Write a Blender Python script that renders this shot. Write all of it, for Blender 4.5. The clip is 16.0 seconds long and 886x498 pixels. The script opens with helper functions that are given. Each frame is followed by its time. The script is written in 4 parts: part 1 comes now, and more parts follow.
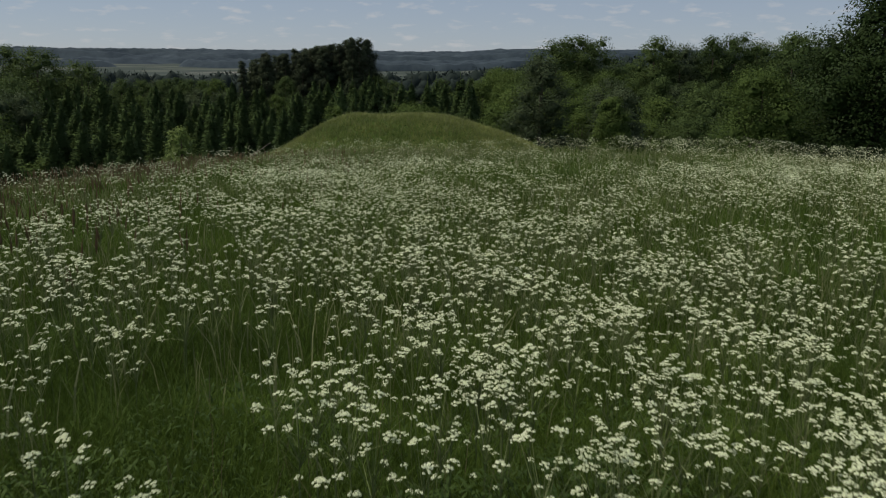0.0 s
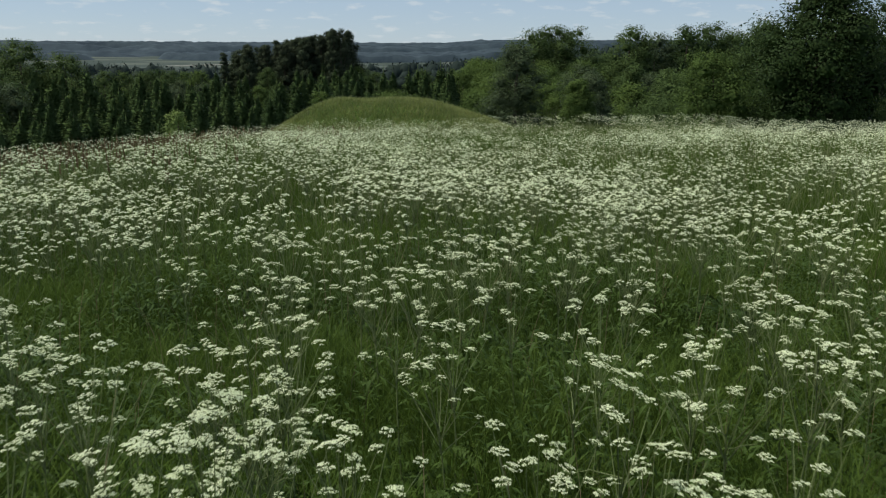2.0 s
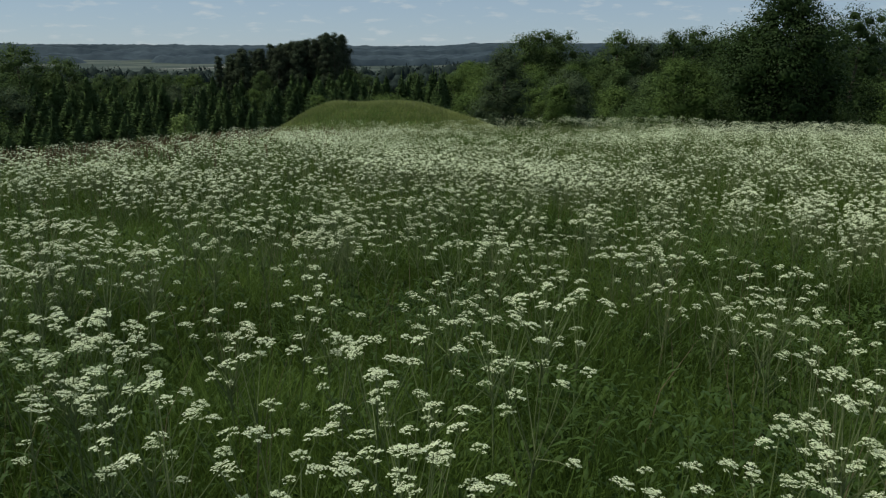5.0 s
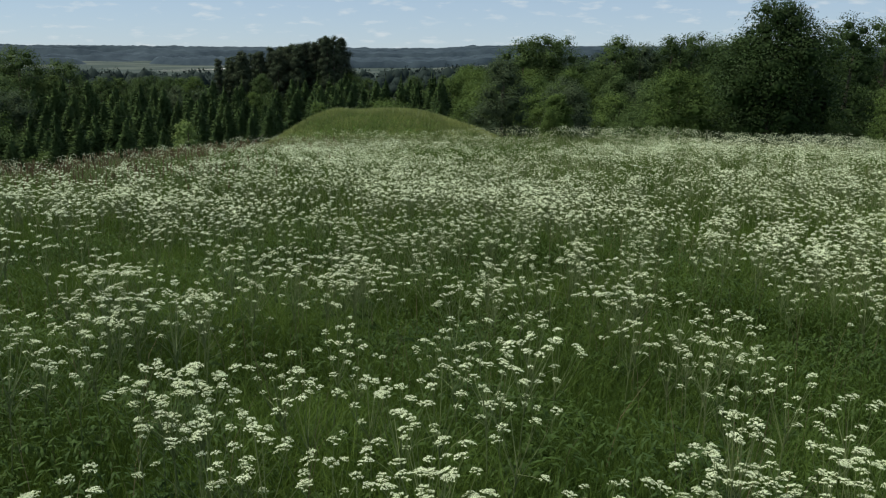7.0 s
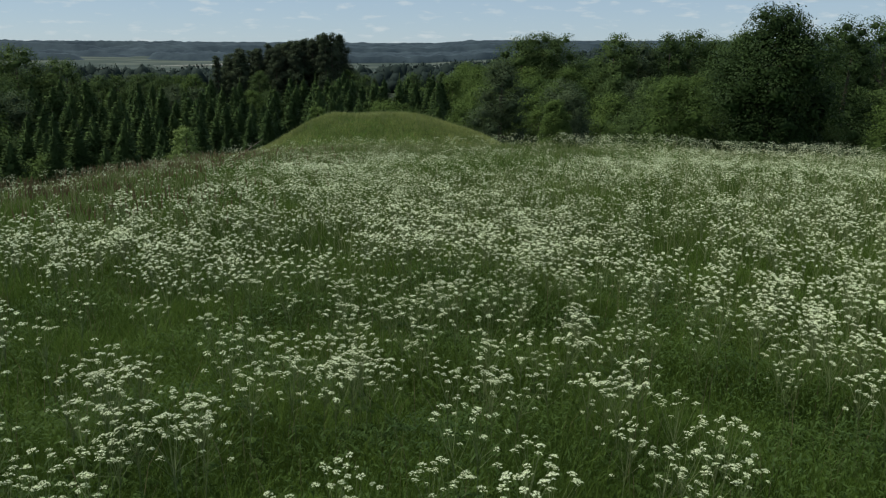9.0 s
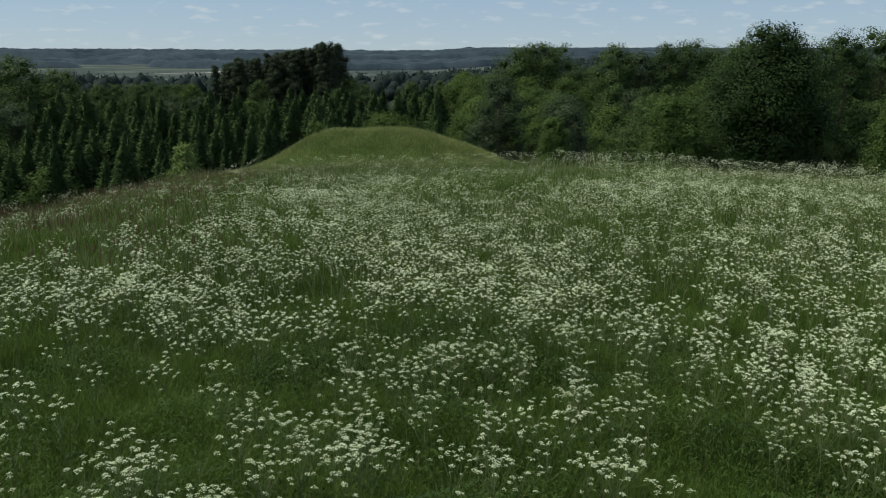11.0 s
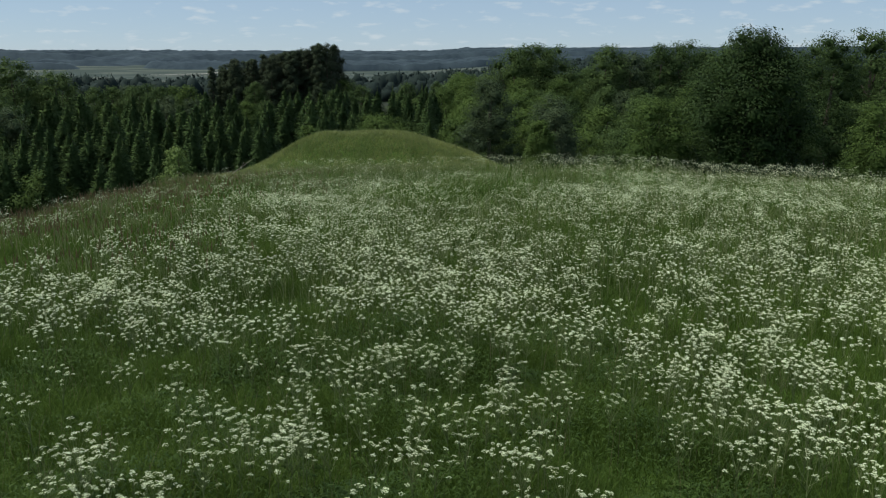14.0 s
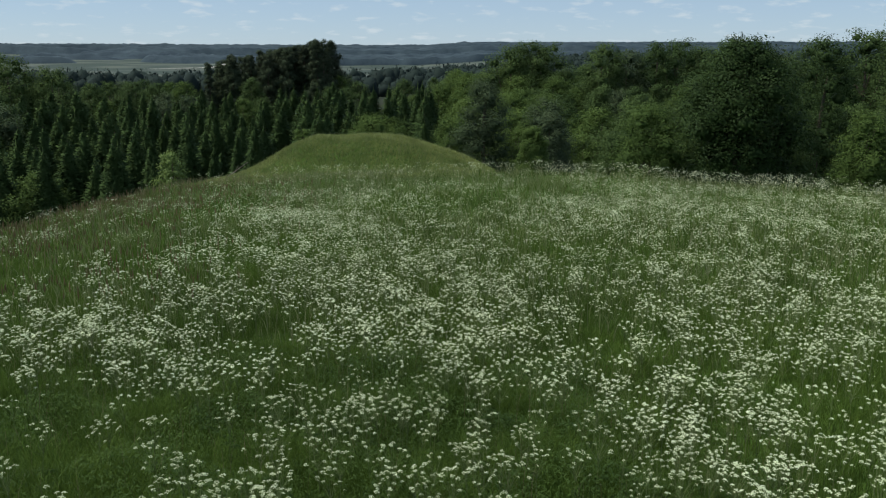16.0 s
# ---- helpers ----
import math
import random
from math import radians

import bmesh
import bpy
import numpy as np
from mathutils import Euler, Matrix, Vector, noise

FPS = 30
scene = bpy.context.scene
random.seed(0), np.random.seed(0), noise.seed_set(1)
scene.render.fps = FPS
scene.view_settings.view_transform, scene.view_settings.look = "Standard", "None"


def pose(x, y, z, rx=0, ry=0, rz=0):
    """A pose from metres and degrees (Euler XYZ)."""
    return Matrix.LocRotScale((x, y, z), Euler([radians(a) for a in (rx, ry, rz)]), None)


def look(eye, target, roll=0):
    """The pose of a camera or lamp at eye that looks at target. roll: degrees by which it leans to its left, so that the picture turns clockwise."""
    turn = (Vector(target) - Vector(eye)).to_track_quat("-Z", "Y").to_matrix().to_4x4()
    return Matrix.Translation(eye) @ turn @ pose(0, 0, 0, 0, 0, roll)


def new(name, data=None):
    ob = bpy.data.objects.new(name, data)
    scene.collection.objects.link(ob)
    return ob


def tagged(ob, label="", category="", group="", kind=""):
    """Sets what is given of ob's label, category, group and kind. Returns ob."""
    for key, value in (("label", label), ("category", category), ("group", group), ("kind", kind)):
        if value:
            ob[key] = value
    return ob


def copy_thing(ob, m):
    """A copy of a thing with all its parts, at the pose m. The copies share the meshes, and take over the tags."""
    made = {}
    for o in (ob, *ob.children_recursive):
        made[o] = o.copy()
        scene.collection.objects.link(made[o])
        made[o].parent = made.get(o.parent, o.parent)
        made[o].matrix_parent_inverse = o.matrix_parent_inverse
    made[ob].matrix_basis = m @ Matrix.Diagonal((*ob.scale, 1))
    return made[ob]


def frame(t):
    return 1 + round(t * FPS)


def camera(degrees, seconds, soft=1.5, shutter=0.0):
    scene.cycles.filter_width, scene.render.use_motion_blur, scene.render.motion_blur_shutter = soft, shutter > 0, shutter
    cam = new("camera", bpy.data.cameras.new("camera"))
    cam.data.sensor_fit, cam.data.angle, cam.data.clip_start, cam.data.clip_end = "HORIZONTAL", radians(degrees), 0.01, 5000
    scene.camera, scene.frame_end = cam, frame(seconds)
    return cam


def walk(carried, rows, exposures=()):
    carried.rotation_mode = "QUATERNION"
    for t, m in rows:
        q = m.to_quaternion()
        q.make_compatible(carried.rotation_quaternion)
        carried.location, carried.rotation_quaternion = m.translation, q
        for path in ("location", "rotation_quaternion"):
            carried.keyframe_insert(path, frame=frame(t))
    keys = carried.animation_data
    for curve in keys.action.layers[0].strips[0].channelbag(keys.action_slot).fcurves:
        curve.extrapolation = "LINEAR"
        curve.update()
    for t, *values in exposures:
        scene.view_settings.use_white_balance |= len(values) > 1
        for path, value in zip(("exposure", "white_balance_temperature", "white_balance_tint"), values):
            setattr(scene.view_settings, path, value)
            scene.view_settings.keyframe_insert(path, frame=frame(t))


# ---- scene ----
cam = camera(56.0, 16.0, soft=1.2, shutter=0.15)
PATH = [
    (0, (-0.112, 0.715, 3.329), (-0.308, 6.564, 2.006), 0.5),
    (0.5, (-0.013, -0.599, 3.038), (-0.179, 5.245, 1.703), 0.4),
    (1, (0.020, -1.917, 2.858), (-0.101, 3.923, 1.490), 0.3),
    (1.5, (0.055, -2.663, 2.890), (-0.021, 3.178, 1.519), 0.4),
    (2, (0.142, -3.492, 2.991), (0.069, 2.347, 1.611), 0.2),
    (2.5, (0.139, -4.074, 2.891), (0.086, 1.764, 1.508), 0.4),
    (3, (0.175, -4.676, 3.021), (0.132, 1.168, 1.659), 0.2),
    (3.5, (0.211, -5.208, 3.234), (0.177, 0.632, 1.857), 0.2),
    (4, (0.315, -6.000, 3.210), (0.284, -0.163, 1.830), 0.1),
    (4.2, (0.336, -6.266, 3.182), (0.308, -0.424, 1.814), 0.1),
    (6.3, (0.301, -7.948, 3.471), (0.288, -2.103, 2.121), 0.4),
    (6.5, (0.296, -7.981, 3.536), (0.289, -2.130, 2.216), 0.4),
    (7, (0.297, -8.018, 3.725), (0.284, -2.173, 2.381), 0.4),
    (7.5, (0.316, -7.992, 3.953), (0.303, -2.147, 2.597), 0.4),
    (8, (0.321, -7.953, 4.130), (0.311, -2.111, 2.759), 0.3),
    (8.5, (0.327, -7.918, 4.277), (0.320, -2.079, 2.897), 0.3),
    (9, (0.304, -7.877, 4.481), (0.300, -2.038, 3.101), 0.3),
    (9.5, (0.283, -7.873, 4.630), (0.282, -2.031, 3.256), 0.2),
    (10, (0.273, -7.885, 4.860), (0.266, -2.040, 3.507), 0.2),
    (10.2, (0.268, -7.909, 4.927), (0.255, -2.061, 3.592), 0.2),
    (12.3, (0.262, -8.142, 5.435), (0.304, -2.290, 4.103), 0.1),
    (12.5, (0.315, -8.204, 5.430), (0.353, -2.352, 4.101), 0.1),
    (13, (0.561, -8.509, 5.436), (0.594, -2.653, 4.122), 0.1),
    (13.5, (0.735, -8.666, 5.447), (0.761, -2.810, 4.136), 0.0),
    (14, (0.949, -8.744, 5.474), (0.966, -2.894, 4.142), -0.0),
    (14.5, (1.146, -8.818, 5.485), (1.166, -2.968, 4.150), 0.0),
    (15, (1.231, -8.843, 5.525), (1.251, -2.996, 4.184), 0.0),
    (15.5, (1.244, -8.846, 5.814), (1.273, -3.002, 4.455), 0.1),
    (16, (1.268, -8.812, 6.281), (1.303, -2.972, 4.910), 0.1),
]
EXPOSURES = [(0.0, -0.2, 6950, 11), (0.6, 0.08, 7000, 12), (1.0, 0.05, 6800, 10), (1.4, 0.24, 6800, 9), (2.0, 0.25, 6650, 5), (3.5, 0.15, 6600, 4), (4.0, -0.1, 6550, 2), (4.2, -0.1, 6550, 2),
             (6.3, 0.2, 6550, 3), (7.0, 0.32, 6550, 4), (8.5, 0.35, 6550, 3), (9.0, 0.2, 6550, 2), (10.0, 0.1, 6550, 2), (12.5, 0.18, 6400, 3), (14.5, 0.24, 6380, 3), (16.0, 0.3, 6350, 3)]
walk(cam, [(t, look(eye, target, roll)) for t, eye, target, roll in PATH], EXPOSURES)

# ---------------- light ----------------
SUN_ELEV, SUN_AZ = 58.0, 275.0          # degrees; azimuth clockwise from +y (the way ahead)
world = bpy.data.worlds.new("sky")
scene.world = world
world.use_nodes = True
wt = world.node_tree
wt.nodes.clear()
w_out = wt.nodes.new("ShaderNodeOutputWorld")
w_bg = wt.nodes.new("ShaderNodeBackground")
w_sky = wt.nodes.new("ShaderNodeTexSky")
w_sky.sky_type = "NISHITA"
w_sky.sun_disc = False
w_sky.sun_elevation = radians(SUN_ELEV)
w_sky.sun_rotation = radians(SUN_AZ)
w_sky.air_density = 0.7
w_sky.dust_density = 0.1
w_sky.ozone_density = 2.5
w_bg.inputs["Strength"].default_value = 0.085
# small fair-weather clouds, flattened towards the horizon
w_tc = wt.nodes.new("ShaderNodeTexCoord")
w_sep = wt.nodes.new("ShaderNodeSeparateXYZ")
w_add = wt.nodes.new("ShaderNodeMath")
w_add.operation = "ADD"
w_add.inputs[1].default_value = 0.22
w_dx = wt.nodes.new("ShaderNodeMath")
w_dx.operation = "DIVIDE"
w_dy = wt.nodes.new("ShaderNodeMath")
w_dy.operation = "DIVIDE"
w_com = wt.nodes.new("ShaderNodeCombineXYZ")
w_n = wt.nodes.new("ShaderNodeTexNoise")
w_n.inputs["Scale"].default_value = 7.5
w_n.inputs["Detail"].default_value = 6.0
w_n.inputs["Roughness"].default_value = 0.55
w_ramp = wt.nodes.new("ShaderNodeValToRGB")
w_ramp.color_ramp.elements[0].position = 0.56
w_ramp.color_ramp.elements[1].position = 0.7
w_veil = wt.nodes.new("ShaderNodeMixRGB")       # a thin high veil all over
w_veil.inputs["Fac"].default_value = 0.62
w_veil.inputs["Color2"].default_value = (3.9, 4.75, 6.4, 1)
w_mix = wt.nodes.new("ShaderNodeMixRGB")
w_mix.inputs["Color2"].default_value = (6.6, 6.9, 7.4, 1)
w_half = wt.nodes.new("ShaderNodeMath")
w_half.operation = "MULTIPLY"
w_half.inputs[1].default_value = 0.55
L = wt.links.new
L(w_tc.outputs["Generated"], w_sep.inputs[0])
L(w_sep.outputs["Z"], w_add.inputs[0])
L(w_sep.outputs["X"], w_dx.inputs[0])
L(w_add.outputs[0], w_dx.inputs[1])
L(w_sep.outputs["Y"], w_dy.inputs[0])
L(w_add.outputs[0], w_dy.inputs[1])
L(w_dx.outputs[0], w_com.inputs[0])
L(w_dy.outputs[0], w_com.inputs[1])
L(w_com.outputs[0], w_n.inputs["Vector"])
L(w_n.outputs["Fac"], w_ramp.inputs[0])
L(w_ramp.outputs["Color"], w_half.inputs[0])
L(w_half.outputs[0], w_mix.inputs["Fac"])
L(w_sky.outputs[0], w_veil.inputs["Color1"])
L(w_veil.outputs[0], w_mix.inputs["Color1"])
L(w_mix.outputs[0], w_bg.inputs["Color"])
L(w_bg.outputs[0], w_out.inputs["Surface"])

sun_data = bpy.data.lights.new("sun", "SUN")
sun_data.energy = 3.7
sun_data.angle = radians(12.0)
sun_data.color = (1.0, 0.95, 0.87)
sun = new("sun", sun_data)
_a, _e = radians(SUN_AZ), radians(SUN_ELEV)
sun_way = Vector((math.sin(_a) * math.cos(_e), math.cos(_a) * math.cos(_e), math.sin(_e)))
sun.matrix_world = look(sun_way * 60, (0, 0, 0))


# ---------------- materials ----------------
def leafy(name, dark, light, rough=0.6, patch=0.25, patch_col=None, spec=0.25, thin=0.25, island=0.4):
    """Foliage: colour varies by island, by object and in soft patches; some light goes through."""
    m = bpy.data.materials.new(name)
    m.use_nodes = True
    nt = m.node_tree
    b = nt.nodes["Principled BSDF"]
    geo = nt.nodes.new("ShaderNodeNewGeometry")
    info = nt.nodes.new("ShaderNodeObjectInfo")
    mix = nt.nodes.new("ShaderNodeMixRGB")
    mix.inputs["Color1"].default_value = (*dark, 1)
    mix.inputs["Color2"].default_value = (*light, 1)
    add = nt.nodes.new("ShaderNodeMath")
    add.operation = "MULTIPLY_ADD"
    add.inputs[1].default_value = island
    mul = nt.nodes.new("ShaderNodeMath")
    mul.operation = "MULTIPLY"
    mul.inputs[1].default_value = 1 - island
    nt.links.new(info.outputs["Random"], mul.inputs[0])
    nt.links.new(geo.outputs["Random Per Island"], add.inputs[0])
    nt.links.new(mul.outputs[0], add.inputs[2])
    nt.links.new(add.outputs[0], mix.inputs["Fac"])
    n = nt.nodes.new("ShaderNodeTexNoise")
    n.inputs["Scale"].default_value = patch
    n.inputs["Detail"].default_value = 4
    nt.links.new(geo.outputs["Position"], n.inputs["Vector"])
    r = nt.nodes.new("ShaderNodeValToRGB")
    r.color_ramp.elements[0].position, r.color_ramp.elements[1].position = 0.4, 0.65
    nt.links.new(n.outputs["Fac"], r.inputs[0])
    mix2 = nt.nodes.new("ShaderNodeMixRGB")
    pc = patch_col or tuple(0.75 * c for c in dark)
    mix2.inputs["Color2"].default_value = (*pc, 1)
    half = nt.nodes.new("ShaderNodeMath")
    half.operation = "MULTIPLY"
    half.inputs[1].default_value = 0.6
    nt.links.new(r.outputs["Color"], half.inputs[0])
    nt.links.new(half.outputs[0], mix2.inputs["Fac"])
    nt.links.new(mix.outputs[0], mix2.inputs["Color1"])
    nt.links.new(mix2.outputs[0], b.inputs["Base Color"])
    b.inputs["Roughness"].default_value = rough
    b.inputs["Specular IOR Level"].default_value = spec
    if thin:
        tr = nt.nodes.new("ShaderNodeBsdfTranslucent")
        nt.links.new(mix2.outputs[0], tr.inputs["Color"])
        ms = nt.nodes.new("ShaderNodeMixShader")
        ms.inputs[0].default_value = thin
        nt.links.new(b.outputs[0], ms.inputs[1])
        nt.links.new(tr.outputs[0], ms.inputs[2])
        nt.links.new(ms.outputs[0], nt.nodes["Material Output"].inputs["Surface"])
    return m


def rough_solid(name, c1, c2, scale, rough=0.85, bump=0.4):
    m = bpy.data.materials.new(name)
    m.use_nodes = True
    nt = m.node_tree
    b = nt.nodes["Principled BSDF"]
    geo = nt.nodes.new("ShaderNodeNewGeometry")
    n = nt.nodes.new("ShaderNodeTexNoise")
    n.inputs["Scale"].default_value = scale
    n.inputs["Detail"].default_value = 8
    n.inputs["Roughness"].default_value = 0.65
    nt.links.new(geo.outputs["Position"], n.inputs["Vector"])
    r = nt.nodes.new("ShaderNodeValToRGB")
    r.color_ramp.elements[0].position, r.color_ramp.elements[1].position = 0.35, 0.68
    r.color_ramp.elements[0].color, r.color_ramp.elements[1].color = (*c1, 1), (*c2, 1)
    nt.links.new(n.outputs["Fac"], r.inputs[0])
    nt.links.new(r.outputs[0], b.inputs["Base Color"])
    b.inputs["Roughness"].default_value = rough
    b.inputs["Specular IOR Level"].default_value = 0.2
    if bump:
        bp = nt.nodes.new("ShaderNodeBump")
        bp.inputs["Strength"].default_value = bump
        bp.inputs["Distance"].default_value = 0.05
        nt.links.new(n.outputs["Fac"], bp.inputs["Height"])
        nt.links.new(bp.outputs[0], b.inputs["Normal"])
    return m


def ground_material():
    """Matted grass near by, woodland floor filled dark, then fields in strips far off in the valley, haze in their
    colour.
    """
    m = bpy.data.materials.new("meadow_ground")
    m.use_nodes = True
    nt = m.node_tree
    b = nt.nodes["Principled BSDF"]
    geo = nt.nodes.new("ShaderNodeNewGeometry")

    def noise_ramp(scale, p0, p1, c0, c1, detail=6):
        n = nt.nodes.new("ShaderNodeTexNoise")
        n.inputs["Scale"].default_value = scale
        n.inputs["Detail"].default_value = detail
        nt.links.new(geo.outputs["Position"], n.inputs["Vector"])
        r = nt.nodes.new("ShaderNodeValToRGB")
        r.color_ramp.elements[0].position, r.color_ramp.elements[1].position = p0, p1
        r.color_ramp.elements[0].color, r.color_ramp.elements[1].color = (*c0, 1), (*c1, 1)
        nt.links.new(n.outputs["Fac"], r.inputs[0])
        return r, n
    near, fine = noise_ramp(3.0, 0.3, 0.7, (0.03, 0.058, 0.01), (0.065, 0.115, 0.018), 9)
    # far fields: distance haze put into the colour as a grey-blue cast
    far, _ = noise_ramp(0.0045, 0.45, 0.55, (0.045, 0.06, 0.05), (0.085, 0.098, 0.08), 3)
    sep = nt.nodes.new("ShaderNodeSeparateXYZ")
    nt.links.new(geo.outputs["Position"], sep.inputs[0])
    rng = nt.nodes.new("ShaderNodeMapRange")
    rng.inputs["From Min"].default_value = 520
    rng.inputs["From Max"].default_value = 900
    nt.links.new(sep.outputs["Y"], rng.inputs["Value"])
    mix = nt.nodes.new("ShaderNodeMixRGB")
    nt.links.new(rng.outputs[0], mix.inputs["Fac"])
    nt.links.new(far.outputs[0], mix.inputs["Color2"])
    # woodland floor below the rim, coloured near-black to stand for shade between trees
    dark_litter, _ = noise_ramp(0.8, 0.35, 0.65, (0.012, 0.015, 0.008), (0.03, 0.034, 0.016), 6)
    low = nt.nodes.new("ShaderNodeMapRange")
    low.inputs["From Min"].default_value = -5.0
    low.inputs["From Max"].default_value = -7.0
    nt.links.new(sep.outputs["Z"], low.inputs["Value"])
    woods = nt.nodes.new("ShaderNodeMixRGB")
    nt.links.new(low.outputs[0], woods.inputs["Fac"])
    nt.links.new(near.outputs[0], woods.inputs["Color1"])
    nt.links.new(dark_litter.outputs[0], woods.inputs["Color2"])
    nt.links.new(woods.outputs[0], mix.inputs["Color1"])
    nt.links.new(mix.outputs[0], b.inputs["Base Color"])
    b.inputs["Roughness"].default_value = 0.95
    b.inputs["Specular IOR Level"].default_value = 0.1
    bp = nt.nodes.new("ShaderNodeBump")
    bp.inputs["Strength"].default_value = 0.6
    bp.inputs["Distance"].default_value = 0.08
    nt.links.new(fine.outputs["Fac"], bp.inputs["Height"])
    nt.links.new(bp.outputs[0], b.inputs["Normal"])
    return m


M_GROUND = ground_material()
M_GRASS = leafy("grass_blades", (0.068, 0.113, 0.018), (0.116, 0.172, 0.03), 0.7, 0.35, (0.045, 0.079, 0.014), 0.1, 0.3)
M_DRY = leafy("dry_grass_heads", (0.15, 0.13, 0.065), (0.25, 0.2, 0.12), 0.75, 0.5, (0.18, 0.14, 0.085), 0.1, 0.3)
M_KNOLL = leafy("short_grass", (0.15, 0.185, 0.055), (0.25, 0.28, 0.095), 0.7, 0.5, (0.1, 0.14, 0.04), 0.1, 0.3)
M_HERB = leafy("herb_leaves", (0.036, 0.066, 0.013), (0.068, 0.111, 0.022), 0.65, 1.0, (0.03, 0.058, 0.018), 0.12, 0.25)
M_STEM = leafy("herb_stems", (0.12, 0.16, 0.05), (0.18, 0.22, 0.085), 0.6, 2.0, (0.14, 0.16, 0.07), 0.3, 0.15)
M_PETAL = leafy("white_petals", (0.54, 0.61, 0.36), (0.74, 0.79, 0.54), 0.6, 3.0, (0.5, 0.56, 0.34), 0.2, 0.25)
M_SPRUCE = leafy("spruce_needles", (0.045, 0.075, 0.026), (0.084, 0.128, 0.041), 0.85, 0.3, (0.048, 0.08, 0.028), 0.03, 0.2, 0.2)
M_MAPLE = leafy("dark_leaves", (0.018, 0.036, 0.01), (0.036, 0.061, 0.017), 0.65, 0.6, (0.022, 0.041, 0.012), 0.08, 0.2)
M_LEAF = leafy("mixed_leaves", (0.047, 0.078, 0.026), (0.087, 0.127, 0.038), 0.7, 0.12, (0.05, 0.08, 0.028), 0.06, 0.3)
M_BRIGHT = leafy("fresh_leaves", (0.062, 0.1, 0.026), (0.11, 0.16, 0.041), 0.7, 0.4, (0.064, 0.1, 0.026), 0.06, 0.32)
M_WILLOW = leafy("grey_green_leaves", (0.053, 0.077, 0.038), (0.09, 0.118, 0.058), 0.7, 0.3, (0.06, 0.085, 0.042), 0.06, 0.28)
M_SAPLING = leafy("pale_young_leaves", (0.1, 0.15, 0.04), (0.16, 0.22, 0.06), 0.65, 0.4, (0.1, 0.15, 0.04), 0.15, 0.3)
M_PALE = leafy("pale_stalks", (0.17, 0.19, 0.085), (0.26, 0.275, 0.135), 0.7, 0.3, (0.155, 0.17, 0.075), 0.1, 0.3)
M_SORREL = leafy("sorrel_heads", (0.13, 0.09, 0.045), (0.2, 0.13, 0.07), 0.75, 0.5, (0.16, 0.12, 0.06), 0.1, 0.3)
M_PINE = leafy("pine_needles", (0.038, 0.055, 0.031), (0.062, 0.082, 0.042), 0.8, 0.1, (0.044, 0.052, 0.032), 0.05, 0.2)
# leaf green pulled towards blue, some distance haze mixed into the colour
M_FARWOOD = leafy("hazed_wood_leaves", (0.017, 0.027, 0.024), (0.028, 0.04, 0.032), 0.8, 0.01, (0.022, 0.032, 0.028), 0.05, 0.0)
M_BARK = rough_solid("bark", (0.05, 0.04, 0.03), (0.14, 0.11, 0.085), 14.0, 0.9, 0.8)
M_DEAD = rough_solid("weathered_wood", (0.12, 0.1, 0.08), (0.26, 0.23, 0.19), 20.0, 0.85, 0.6)
M_ROAD = rough_solid("gravel_road", (0.34, 0.32, 0.28), (0.44, 0.42, 0.38), 0.2, 0.9, 0.0)
# canopy colour carries the blue haze of the air before the hills
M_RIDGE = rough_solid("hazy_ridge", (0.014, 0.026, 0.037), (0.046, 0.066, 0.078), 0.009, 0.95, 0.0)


# ---------------- mesh helpers ----------------
def mesh_of(name, verts, faces, mat, smooth=False, normals=None):
    me = bpy.data.meshes.new(name)
    me.from_pydata(verts if isinstance(verts, list) else verts.tolist(), [], faces if isinstance(faces, list) else faces.tolist())
    me.materials.append(mat)
    if smooth:
        me.polygons.foreach_set("use_smooth", [True] * len(me.polygons))
    me.update()
    if normals is not None:
        me.normals_split_custom_set_from_vertices(normals)
    return me


def part(name, mesh, parent, label=""):
    ob = new(name, mesh)
    ob.parent = parent
    if label:
        tagged(ob, label)
    return ob


def thing(name, label, category, group="", kind="", m=None, mesh=None):
    ob = new(name, mesh)
    if m is not None:
        ob.matrix_basis = m
    return tagged(ob, label, category, group, kind)


def tube(points, radii, sides=6):
    """A tapered tube along points: vertices and faces."""
    v, f = [], []
    pts = [Vector(p) for p in points]
    for i, p in enumerate(pts):
        d = (pts[min(i + 1, len(pts) - 1)] - pts[max(i - 1, 0)]).normalized()
        a = d.orthogonal().normalized()
        b = d.cross(a)
        for k in range(sides):
            t = 2 * math.pi * k / sides
            v.append(tuple(p + (a * math.cos(t) + b * math.sin(t)) * radii[i]))
    for i in range(len(pts) - 1):
        for k in range(sides):
            k2 = (k + 1) % sides
            f.append((i * sides + k, i * sides + k2, (i + 1) * sides + k2, (i + 1) * sides + k))
    f.append(tuple(range((len(pts) - 1) * sides, len(pts) * sides)))
    return v, f


def merge(parts):
    v, f = [], []
    for pv, pf in parts:
        o = len(v)
        v += [tuple(p) for p in pv]
        f += [tuple(i + o for i in face) for face in pf]
    return v, f


# ---------------- the lie of the land ----------------
S = 1.5            # metres to one unit of the plan
PLATEAU = S * np.array([(-11, -70), (-11, 36), (-9.5, 45), (-4, 49), (0.5, 46), (2.5, 39), (3.5, 32), (15, 22.6), (40, 3), (70, -70)], float)


